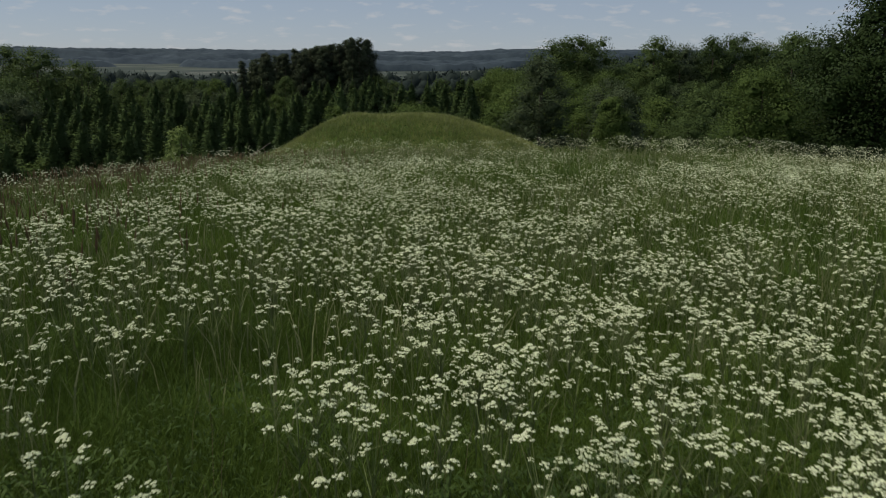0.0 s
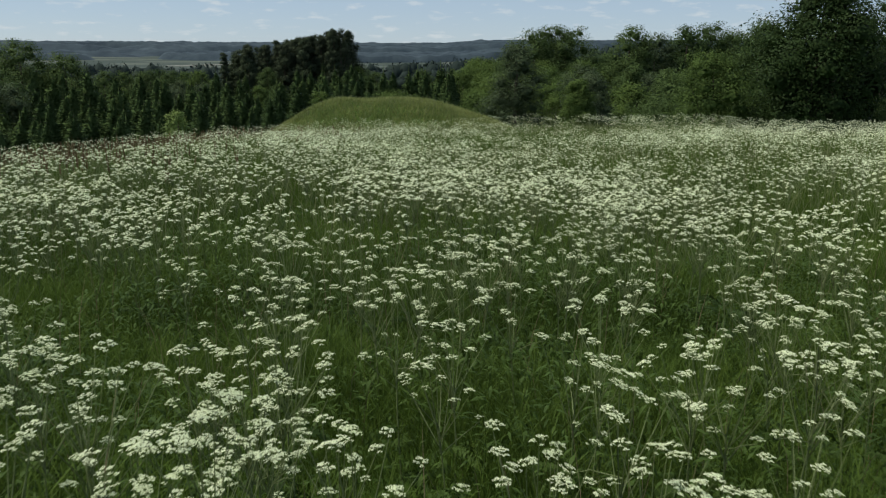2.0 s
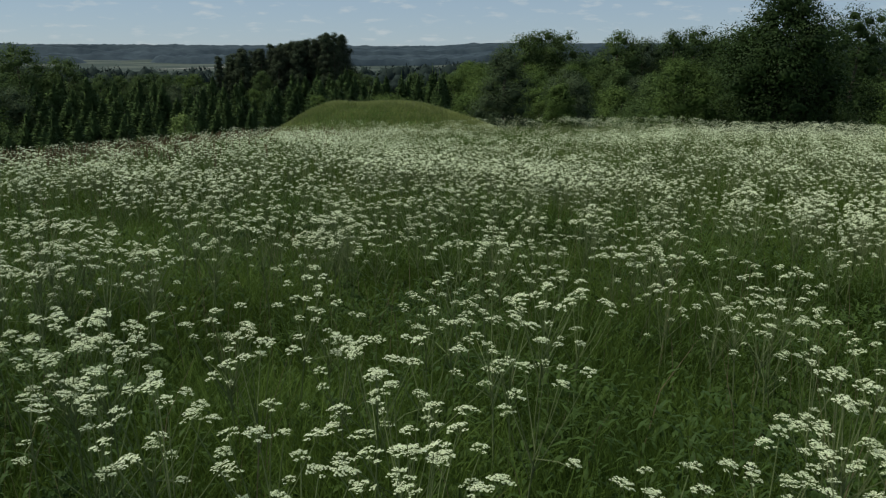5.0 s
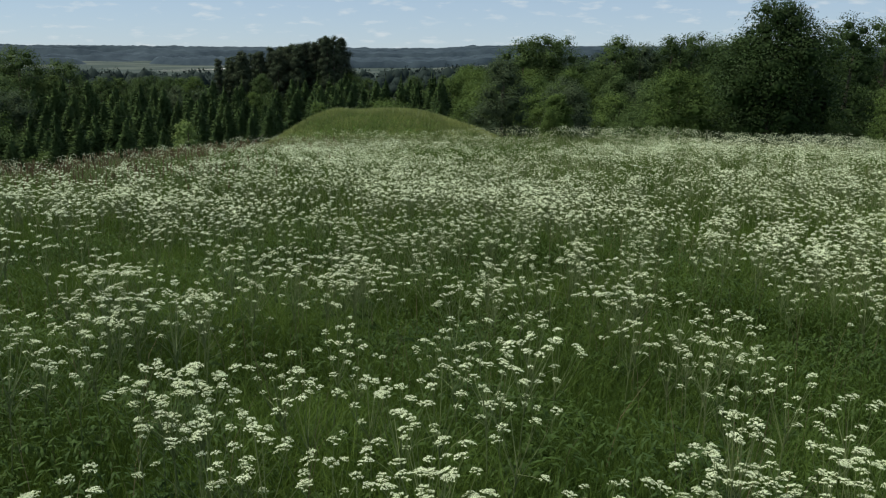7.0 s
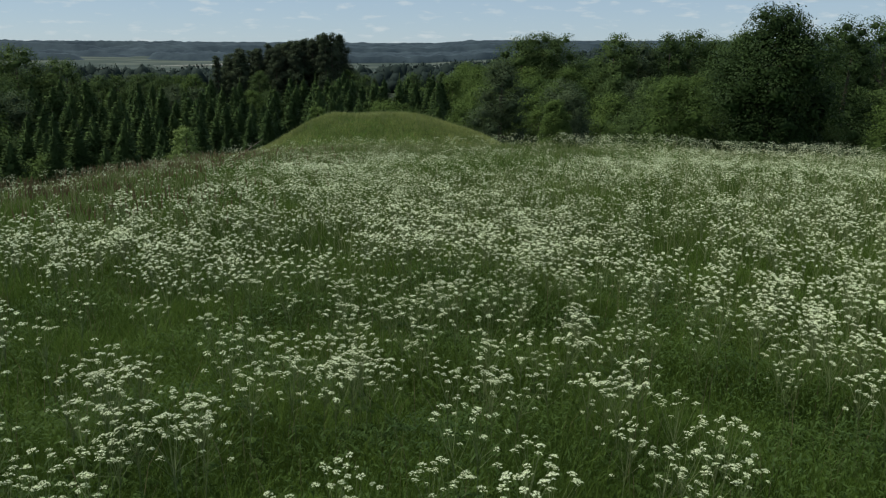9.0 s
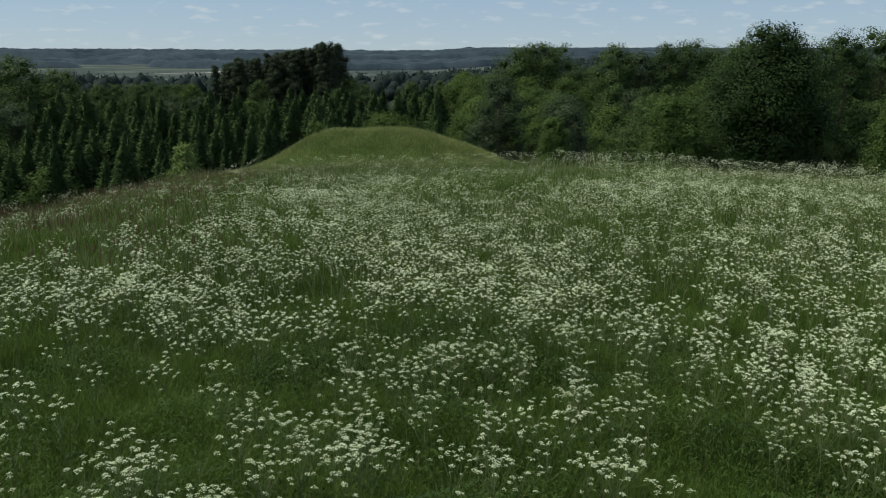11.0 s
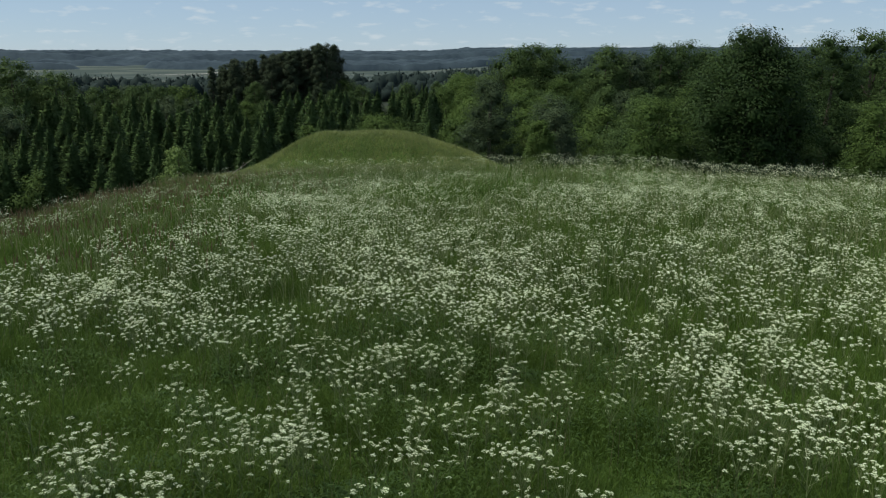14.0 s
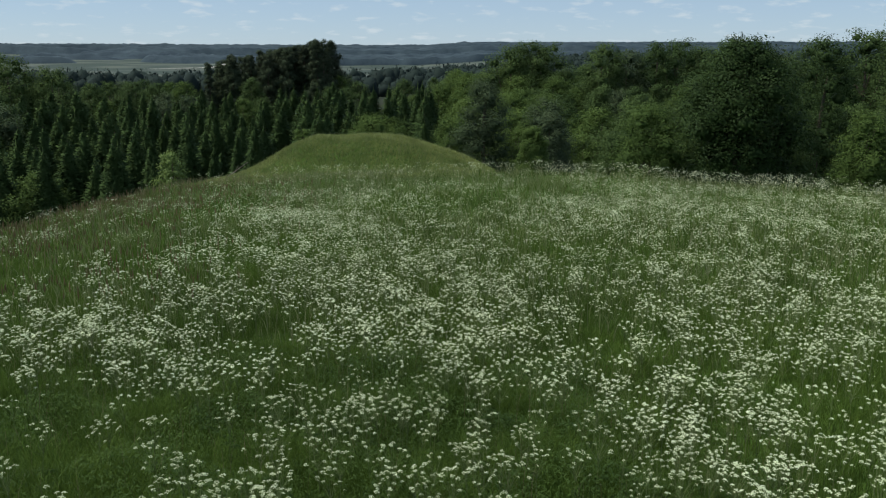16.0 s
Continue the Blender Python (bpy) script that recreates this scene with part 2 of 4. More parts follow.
def outside(x, y):
    """Distance beyond the rim of the hilltop (0 on it)."""
    x, y = np.asarray(x, float), np.asarray(y, float)
    best = np.full(x.shape, 1e9)
    inside = np.zeros(x.shape, bool)
    n = len(PLATEAU)
    for i in range(n):
        (ax, ay), (bx, by) = PLATEAU[i], PLATEAU[(i + 1) % n]
        ex, ey = bx - ax, by - ay
        t = np.clip(((x - ax) * ex + (y - ay) * ey) / (ex * ex + ey * ey), 0, 1)
        best = np.minimum(best, np.hypot(x - ax - t * ex, y - ay - t * ey))
        cross = ((ay > y) != (by > y)) & (x < ex * (y - ay) / (ey + 1e-12) + ax)
        inside ^= cross
    return np.where(inside, 0.0, best)


def ground(x, y):
    x, y = np.asarray(x, float) / S, np.asarray(y, float) / S
    top = np.interp(y, [-70, -20, -8, -3, 0, 3, 6, 11, 16, 22, 30, 36, 46], [0.7, 1.1, 0.92, 0.6, 0.42, 0.22, 0.03, -0.29, -0.6, -1.0, -1.5, -2.1, -2.6])
    top = top - 0.012 * np.clip(-x - 3, 0, 9) ** 1.5 + 0.012 * np.clip(x - 3, 0, 14)
    r = np.hypot(np.where(x < -4.3, x + 4.3, (x + 4.3) / 1.2), y - 42.2)
    knoll = np.hypot(np.where(x < -4.3, x + 4.3, (x + 4.3) / 1.45), y - 42.2)
    top = top + 1.84 * (0.5 + 0.5 * np.cos(np.pi * np.clip((knoll - 1.5) / 5.5, 0, 1))) + 0.1 * np.exp(-((x + 5.9) / 0.7) ** 2 - ((y - 42) / 2) ** 2)
    top = top - 0.13 * np.exp(-((x - 2.7) / 1.8) ** 2) * np.interp(y, [-4, -1, 8, 13], [0, 1, 1, 0]) + 0.07 * np.exp(-((x + 4) / 1.6) ** 2 - ((y - 4) / 4) ** 2)
    top = top + 0.25 * np.exp(-((x - 6) ** 2 + (y - 28.5) ** 2) / 36)
    top = top + 0.07 * np.sin(x * 0.9 + 1.3 * np.sin(y * 0.35)) * np.sin(y * 0.7 + x * 0.2)
    d = outside(x * S, y * S) / S
    drop = 0.52 * (np.sqrt(d * d + 4) - 2)
    dist = np.hypot(x, y)
    floor = -12.5 + 0.075 * np.clip(x, -40, 90) + 1.2 * np.sin(x * 0.021) * np.sin(y * 0.017 + 1)
    floor = floor + np.interp(dist, [0, 300, 900, 1500, 2100, 2700, 3600, 5000], [0, -2, -7, -6, 4, 24, 30, 40])
    z = top - drop
    k = 3.0
    h = np.clip(0.5 + 0.5 * (z - floor) / k, 0, 1)
    return S * (floor * (1 - h) + z * h + k * h * (1 - h)) + h * np.interp(x, [-10, -6], [0.08, 0.41]) * np.interp(r, [5, 9], [0.2, 1.0])


def gz(x, y):
    return float(ground(np.array([x]), np.array([y]))[0])


def make_ground():
    n = 300
    u = np.linspace(-1, 1, n)
    w = np.sinh(u * 6.2) / np.sinh(6.2) * 4800
    gx, gy = np.meshgrid(w, w + 21.0)
    z = ground(gx, gy)
    v = np.stack([gx.ravel(), gy.ravel(), z.ravel()], 1)
    i = np.arange(n * n).reshape(n, n)
    f = np.stack([i[:-1, :-1].ravel(), i[:-1, 1:].ravel(), i[1:, 1:].ravel(), i[1:, :-1].ravel()], 1)
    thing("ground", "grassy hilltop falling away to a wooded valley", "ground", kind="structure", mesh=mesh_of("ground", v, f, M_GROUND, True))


make_ground()

# ---------------- trees ----------------
rng = np.random.default_rng(7)


def spruce_meshes(h, seed, width=0.16):
    """A young spruce: tapered trunk and whorls of drooping, fringed boughs."""
    r = np.random.default_rng(seed)
    trunk = tube([(0, 0, -0.3), (0.02 * h * r.uniform(-1, 1) * 0.3, 0, h * 0.5), (0, 0, h)], [0.016 * h, 0.01 * h, 0.002 * h], 6)
    V, F = [], []

    def reach(t):
        return h * width * (1 - t) ** 0.74 * (0.8 + 0.2 * min(1, 5 * t + 0.4)) + 0.04
    # uneven inner body
    rings, sides = 16, 13
    for i in range(rings + 1):
        t = i / rings
        for k in range(sides):
            q = 6.283 * k / sides
            rr = reach(t) * (0.55 + r.uniform(-0.16, 0.16))
            V.append((rr * math.cos(q), rr * math.sin(q), h * (0.04 + 0.95 * t)))
    for i in range(rings):
        for k in range(sides):
            k2 = (k + 1) % sides
            F.append((i * sides + k, i * sides + k2, (i + 1) * sides + k2, (i + 1) * sides + k))
    # sprays of needles, gathered in loose drooping tiers
    n = 6500
    t = 1 - np.sqrt(r.random(n) * 0.98 + 0.0004) ** 1.25
    q = r.uniform(0, 6.283, n)
    tier = (t * h * 1.1 + 0.35 * np.sin(q * 3 + seed) + 0.25 * np.sin(q * 7 + 2 * seed)) % 1.0
    full = np.array([reach(x) for x in t])
    out = full * (0.5 + 0.58 * r.random(n)) * (1.15 - 0.4 * tier) * (1 + 0.12 * np.sin(3 * q + 5 * t + seed))
    z = h * (0.03 + 0.96 * t)
    c = np.stack([out * np.cos(q), out * np.sin(q), z], 1)
    away = np.stack([np.cos(q), np.sin(q), -0.75 + 0.9 * t + r.normal(0, 0.2, n)], 1)
    side = np.stack([-np.sin(q), np.cos(q), r.normal(0, 0.25, n)], 1)
    ln = (0.13 + 0.11 * full)[:, None] * r.uniform(0.7, 1.3, (n, 1))
    tri = np.stack([c - side * ln * 0.45 - away * ln * 0.3, c + away * ln * 0.8, c + side * ln * 0.45 - away * ln * 0.3], 1).reshape(-1, 3)
    o = len(V)
    V += tri.tolist()
    F += (np.arange(n * 3).reshape(-1, 3) + o).tolist()
    # leader
    o = len(V)
    V.extend([(-0.05, 0, h * 0.94), (0.05, 0, h * 0.94), (0, 0, h * 1.06), (0, -0.05, h * 0.95), (0, 0.05, h * 0.95)])
    F.extend([(o, o + 1, o + 2), (o + 3, o + 4, o + 2)])
    soft = np.array(V) * (1, 1, 0)
    soft = soft / (np.linalg.norm(soft, axis=1)[:, None] + 1e-6) + r.normal(0, 0.3, soft.shape) + (0, 0, 0.5)
    soft /= np.linalg.norm(soft, axis=1)[:, None]
    return mesh_of("spruce_trunk", *trunk, M_BARK), mesh_of("spruce_crown", V, F, M_SPRUCE, True, soft.tolist())


BALL = bmesh.new()
bmesh.ops.create_icosphere(BALL, subdivisions=2, radius=1.0)
BALL_V = np.array([p.co[:] for p in BALL.verts])
BALL_F = np.array([[x.index for x in fc.verts] for fc in BALL.faces])
BALL.free()


def leaf_cloud(lobes, count, size, r, core=0.34, flat=0.8, sprig=False):
    """Leaves round the lobes (x, y, z, radius), with a shaded uneven core in each lobe. sprig: three-cornered sprays for trees far off."""
    lobes = np.array(lobes, float)
    wgt = lobes[:, 3] ** 2
    pick = r.choice(len(lobes), count, p=wgt / wgt.sum())
    d = r.normal(size=(count, 3))
    d /= np.linalg.norm(d, axis=1)[:, None]
    d[:, 2] = np.where(d[:, 2] < -0.5, -d[:, 2], d[:, 2])
    rad = lobes[pick, 3] * (0.42 + 0.7 * r.random(count) ** 0.8)
    tuft = np.sin(d[:, 0] * 6 + pick) * np.sin(d[:, 1] * 6 + 2 * pick) * np.sin(d[:, 2] * 6 + pick)
    rad *= 1 + 0.2 * tuft
    c = lobes[pick, :3] + d * rad[:, None] * np.array([1, 1, flat])
    nrm = d + 0.45 * r.normal(size=(count, 3)) + np.array([0, 0, 0.4])
    nrm /= np.linalg.norm(nrm, axis=1)[:, None]
    a = np.cross(nrm, r.normal(size=(count, 3)))
    a /= np.linalg.norm(a, axis=1)[:, None]
    b = np.cross(nrm, a)
    s = size * r.uniform(0.6, 1.35, count)[:, None]
    if sprig:
        q = np.stack([c - a * s, c - b * s * 0.8, c + (a + b * 0.5) * s], 1).reshape(-1, 3)
        f = np.arange(count * 3).reshape(-1, 3).tolist()
    else:
        q = np.stack([c - a * s, c - b * s * 0.6 + nrm * s * 0.12, c + a * s, c + b * s * 0.6 + nrm * s * 0.12], 1).reshape(-1, 3)
        f = np.arange(count * 4).reshape(-1, 4).tolist()
    v = q.tolist()
    soft = d * 0.8 + 0.3 * nrm + np.array([0, 0, 0.15])
    soft = np.repeat(soft / np.linalg.norm(soft, axis=1)[:, None], 3 if sprig else 4, 0).tolist()
    for lb in lobes:
        soft += (BALL_V + r.normal(0, 0.55, BALL_V.shape)).tolist()
        o = len(v)
        pts = BALL_V * lb[3] * core * r.uniform(0.75, 1.15, (len(BALL_V), 1)) * np.array([1, 1, flat]) + lb[:3]
        v += pts.tolist()
        f += (BALL_F + o).tolist()
    return v, f, soft


def broadleaf_meshes(h, w, seed, mat, count=1300, leaf=0.2, low=0.12, lobes_n=14, shape="round", sprig=False):
    """A broadleaf tree or shrub h tall and w wide: trunk with limbs, crown of leaves in uneven lobes."""
    r = np.random.default_rng(seed)
    lobes = []
    for i in range(lobes_n):
        t = (i + 0.5) / lobes_n
        z = h * (low + (0.93 - low) * t)
        prof = {"round": math.sin(math.pi * (0.18 + 0.78 * t)) ** 0.7, "cone": (1 - t) ** 0.75 + 0.12, "bush": math.cos(1.45 * t) ** 0.6}[shape]
        a = i * 2.4 + r.uniform(-0.5, 0.5)
        rr = 0.5 * w * prof * r.uniform(0.35, 0.72)
        lr = min(0.5 * w * r.uniform(0.34, 0.52) * (0.45 + 0.55 * prof), h * 0.3)
        lobes.append((math.cos(a) * rr, math.sin(a) * rr, min(z, h - lr * 0.8), lr))
    lobes.append((0, 0, h * 0.45, 0.3 * min(w, h)))
    crown = leaf_cloud(lobes, count, leaf, r, sprig=sprig)
    tr = 0.018 * h + 0.03
    parts = [tube([(0, 0, -0.5), (0.03 * h * r.uniform(-1, 1), 0.03 * h * r.uniform(-1, 1), h * 0.4), (0, 0, h * 0.8)], [tr, tr * 0.7, tr * 0.2], 7)]
    for i in range(5):
        lb = lobes[int(r.integers(0, len(lobes)))]
        parts.append(tube([(0, 0, h * (0.15 + 0.1 * i)), (lb[0] * 0.5, lb[1] * 0.5, (h * (0.2 + 0.1 * i) + lb[2]) / 2), lb[:3]], [tr * 0.5, tr * 0.3, tr * 0.1], 5))
    return mesh_of("trunk", *merge(parts), M_BARK), mesh_of("crown", crown[0], crown[1], mat, True, crown[2])


def height_of(meshes):
    return max(v.co.z for v in meshes[1].vertices)


def plant_tree(name, meshes, x, y, label, category="tree", group="", scale=1.0, turn=0.0, sink=0.0, tall=1.0):
    ob = thing(name, label, category, group, m=Matrix.LocRotScale((x, y, gz(x, y) - sink), Euler((0, 0, turn)), (scale, scale, scale * tall)))
    part("trunk", meshes[0], ob)
    part("crown", meshes[1], ob)
    return ob

# the old maple at the rim of the field
plant_tree("maple_tree", broadleaf_meshes(11.6, 9.0, 11, M_MAPLE, 46000, 0.08, 0.06, 44), 13.75 * S, 29.8 * S, "dense dark green broadleaf tree at the field's rim")

# shrubs along the rim
for i, (x, y, h, w, mat, label) in enumerate([
        (10.1, 30.6, 4.1, 4.3, M_BRIGHT, "rounded fresh green shrub beside the dark tree"),
        (12.0, 32.5, 3.6, 3.6, M_LEAF, "mid-green shrub behind the rim of the field"),
        (17.6, 26.6, 4.6, 3.6, M_BRIGHT, "fresh green shrub beside the dark tree"),
        (16.3, 31.6, 5.0, 4.4, M_LEAF, "mid-green shrub behind the dark tree"),
        (19.2, 28.6, 5.2, 4.4, M_LEAF, "mid-green shrub behind the rim of the field"),
        (20.5, 25.0, 5.0, 4.2, M_LEAF, "mid-green shrub at the rim of the field"),
        (5.2, 32.6, 2.5, 2.0, M_BRIGHT, "small fresh green bush at the rim of the field"),
        (7.3, 42.8, 5.2, 3.6, M_WILLOW, "grey-green willow shrub below the rim"),
        (3.9, 50.0, 7.0, 4.6, M_WILLOW, "grey-green willow shrub below the knoll"),
        (8.4, 52.0, 8.0, 5.0, M_WILLOW, "grey-green willow shrub below the rim"),
        (13.5, 44.0, 6.8, 5.2, M_LEAF, "mid-green shrub below the rim"),
        (16.8, 55.5, 9.2, 6.0, M_LEAF, "broad mid-green tree on the slope")]):
    plant_tree("shrub" if h < 6 else "broadleaf_tree", broadleaf_meshes(h * S, w * S, 40 + i, mat, 20000, 0.06 if y < 40 else 0.08, 0.05, 30, "bush" if h < 6 else "round"), x * S, y * S, label, "shrub" if h < 6 else "tree", turn=i)

# sapling and low growth at the left rim, bushes on the knoll
plant_tree("sapling", broadleaf_meshes(3.4, 3.2, 61, M_SAPLING, 2600, 0.075, 0.05, 20, "bush"), -13.0 * S, 36.9 * S, "small fresh green sapling on the grassy slope", "sapling")
plant_tree("sapling", broadleaf_meshes(2.8, 1.8, 62, M_SAPLING, 1200, 0.07, 0.05, 12, "cone"), -12.2 * S, 35.0 * S, "low fresh green sapling on the grassy slope", "sapling")
plant_tree("shrub", broadleaf_meshes(1.2, 2.5, 63, M_BRIGHT, 800, 0.06, 0.0, 14, "bush"), -7.0 * S, 42.6 * S, "low yellow-green bush on top of the knoll", "shrub")
plant_tree("shrub", broadleaf_meshes(2.4, 3.0, 64, M_LEAF, 1200, 0.08, 0.0, 14, "bush"), -13.6 * S, 15.0 * S, "low bush at the edge of the slope", "shrub")
dome = broadleaf_meshes(16.0, 13.0, 65, M_BRIGHT, 40000, 0.1, 0.3, 34)
plant_tree("broadleaf_tree", dome, -5.1 * S, 74.0 * S, "rounded light green tree behind the knoll", scale=(-1.7 - gz(-5.1 * S, 74.0 * S)) / height_of(dome))

# spruce plantation on the slope
SPRUCES = [spruce_meshes(10.0, 100 + i, 0.175 + 0.017 * i) for i in range(6)]
SPRUCE_TOPS = [height_of(q) for q in SPRUCES]
spots = []
tries = 0
while len(spots) < 240 and tries < 30000:
    tries += 1
    d = 62 + 62 * rng.random() ** 1.25
    x = rng.uniform(-0.62, 0.0) * d if rng.random() < 0.8 else rng.uniform(-0.14, 0.0) * d
    y = d - 5.4
    if outside(x * S, y * S) < 10 or any((x - a) ** 2 + (y - b) ** 2 < 2.75 ** 2 for a, b in spots) or (y < 81 and abs(x / d + 0.066) < 0.055):
        continue
    spots.append((x, y))
for i, (x, y) in enumerate(spots):
    d = y + 5.4
    top = rng.uniform(-2.6, -0.9) + 0.022 * (d - 62) + (1.5 if x > -0.18 * d else 0)
    top = top + rng.uniform(-1.6, 0.5) - (rng.random() < 0.25) * rng.uniform(0.5, 2.5)
    x, y = x * S, y * S
    h = max(8.0, top * S - gz(x, y))
    ob = plant_tree("spruce_tree", SPRUCES[i % 6], x, y, "dark green spruce in a dense plantation", "spruce", "spruce plantation", h / SPRUCE_TOPS[i % 6], rng.uniform(0, 6.28), 0.0)

# broadleaf wood on the right and in the valley
WOODS = [broadleaf_meshes(10, w, 200 + i, m, 20000, 0.082, 0.1, 30, s, True) for i, (w, m, s) in enumerate([
    (7.5, M_LEAF, "round"), (6.5, M_LEAF, "round"), (8.0, M_WILLOW, "round"), (7.0, M_BRIGHT, "round"), (6.0, M_LEAF, "cone"), (8.5, M_LEAF, "bush")])]
WOOD_TOPS = [height_of(q) for q in WOODS]
placed = []
tries = 0
while len(placed) < 185 and tries < 20000:
    tries += 1
    d = 52 + 130 * rng.random() ** 0.9
    s = rng.uniform(0.0, 0.72)
    x, y = s * d, d - 5.4
    if outside(x * S, y * S) < 13 or any((x - a) ** 2 + (y - b) ** 2 < 3.9 ** 2 for a, b in placed) or (d < 120 and s < 0.02):
        continue
    placed.append((x, y))
    top = rng.uniform(-1.6, 0.6) + 0.020 * (d - 52) * (0.35 + s) + 2.0 * max(0, s - 0.3)
    x, y = x * S, y * S
    h = max(7.0, top * S - gz(x, y))
    k = 3 if s < 0.2 and rng.random() < 0.7 else int(rng.integers(0, 6))
    label = ("mid-green", "mid-green", "grey-green", "fresh green", "mid-green", "mid-green")[k] + " broadleaf tree in the mixed wood"
    plant_tree("broadleaf_tree", WOODS[k], x, y, label, "tree", "mixed wood", h / WOOD_TOPS[k] * rng.uniform(0.96, 1.04), rng.uniform(0, 6.28))
# taller trees that break the skyline
for x, y, top, k in [(12.6, 131, 6.0, 0), (16.2, 133, 6.4, 1), (18.6, 134, 6.2, 0), (25.2, 121, 6.0, 1), (29.6, 124, 5.2, 2),
                     (34.5, 125, 6.2, 1), (38.5, 128, 6.8, 0), (43, 130, 6.2, 5), (47, 128, 7.0, 0), (30, 82, 5.0, 1), (34, 80, 5.2, 2), (40, 82, 6.0, 1), (46, 84, 7.0, 0), (51, 86, 8.2, 1)]:
    x, y = x * S, y * S
    h = top * S - gz(x, y)
    plant_tree("broadleaf_tree", WOODS[k], x, y, "tall broadleaf tree standing above the wood", "tree", "skyline trees", h / WOOD_TOPS[k], rng.uniform(0, 6.28))
for i, (x, y, top, w, mat) in enumerate([(22, 47, 4.2, 6.0, M_LEAF), (26.5, 50, 5.4, 6.5, M_MAPLE), (31, 48, 7.0, 6.5, M_LEAF), (35, 52, 7.6, 7.0, M_MAPLE)]):
    h = top * S - gz(x * S, y * S)
    plant_tree("broadleaf_tree", broadleaf_meshes(h, w * S, 90 + i, mat, 26000, 0.085, 0.1, 36), x * S, y * S, "tall mid-green tree behind the rim of the field", "tree", "skyline trees", tall=1.04)
for i in range(46):
    d = rng.uniform(150, 260)
    x, y = rng.uniform(-0.56, 0.02) * d, d
    k = int(rng.integers(0, 4))
    x, y = x * S, y * S
    h = rng.uniform(-4.5, -1.5) * S - gz(x, y)
    plant_tree("broadleaf_tree", WOODS[k], x, y, "broadleaf tree in the valley wood", "tree", "valley wood", h / WOOD_TOPS[k], rng.uniform(0, 6.28))
for i, (x, y, top, k) in enumerate([(-45, 81, -0.6, 2), (-50, 88, -0.2, 0), (-42, 71, -2.2, 3), (-38.5, 66, -3.2, 0), (-47, 74, -1.6, 2), (-54, 97, 0.2, 1), (-30, 58, -4.6, 3)]):
    x, y = x * S, y * S
    h = top * S - gz(x, y)
    plant_tree("broadleaf_tree", WOODS[k], x, y, "lighter green broadleaf tree beside the spruces", "tree", "plantation edge", h / WOOD_TOPS[k], 1.3 * i)
for x, y, top in [(-77, 148, 4.3), (-84, 150, 4.6), (-70, 150, 2.0)]:
    x, y = x * S, y * S
    plant_tree("broadleaf_tree", WOODS[0], x, y, "large dark broadleaf tree in the valley", "tree", "valley oaks", (top * S - gz(x, y)) / WOOD_TOPS[0], rng.uniform(0, 6.28))

# tall pines beyond the plantation
PINES = [broadleaf_meshes(20, 6.0 + 0.8 * i, 300 + i, M_PINE, 18000, 0.14, 0.1, 34, ("cone", "round", "cone")[i], True) for i in range(3)]
for i in range(46):
    t = i / 45
    x = -59.5 + 30.5 * t + rng.uniform(-1, 1)
    y = 226 + rng.uniform(-8, 14)
    top = 1.5 + 6.6 * t ** 0.7 + rng.uniform(-1.2, 0.7)
    x, y = x * S, y * S
    plant_tree("pine_tree", PINES[i % 3], x, y, "tall dark pine above the spruce plantation", "pine", "pine group", (top * S - gz(x, y)) / height_of(PINES[i % 3]), rng.uniform(0, 6.28))


# ---------------- far distance ----------------
def far_wood(name, label, spots, mat, sprays):
    """Treetops of a wood far off: one lump of crown for each tree or two, joined."""
    n = len(spots)
    sp = np.array(spots)
    size = np.stack([sp[:, 3], sp[:, 3], sp[:, 4]], 1)
    jit = rng.uniform(0.75, 1.15, (n, len(BALL_V), 1))
    v = (BALL_V[None] * jit * 0.9 * size[:, None] + sp[:, None, :3]).reshape(-1, 3)
    f = (BALL_F[None] + (np.arange(n) * len(BALL_V))[:, None, None]).reshape(-1, 3)
    # sprays that break up the outline
    d = rng.normal(size=(n, sprays, 3))
    d /= np.linalg.norm(d, axis=2)[..., None]
    d[..., 2] = np.abs(d[..., 2])
    c = sp[:, None, :3] + d * size[:, None] * rng.uniform(0.8, 1.03, (n, sprays, 1))
    t = np.stack([c + rng.normal(size=c.shape) * size[:, None] * 0.08 for _ in range(3)], 2).reshape(-1, 3)
    g = np.arange(n * sprays * 3).reshape(-1, 3) + len(v)
    thing(name, label, "woods", kind="stuff", mesh=mesh_of(name, np.concatenate([v, t]), np.concatenate([f, g]), mat, True))


def wood_spots(d0, d1, s0, s1, count, width, height, keep=lambda x, y: True):
    out = []
    for _ in range(count):
        d = rng.uniform(d0, d1) * S
        x, y = rng.uniform(s0, s1) * d, d
        if keep(x, y):
            h = height * rng.uniform(0.7, 1.2)
            out.append((x, y, gz(x, y) + h * 0.35, width * rng.uniform(0.6, 1.2), h * 0.65))
    return out


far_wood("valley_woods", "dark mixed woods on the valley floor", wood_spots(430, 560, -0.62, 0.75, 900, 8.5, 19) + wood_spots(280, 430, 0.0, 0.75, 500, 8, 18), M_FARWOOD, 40)


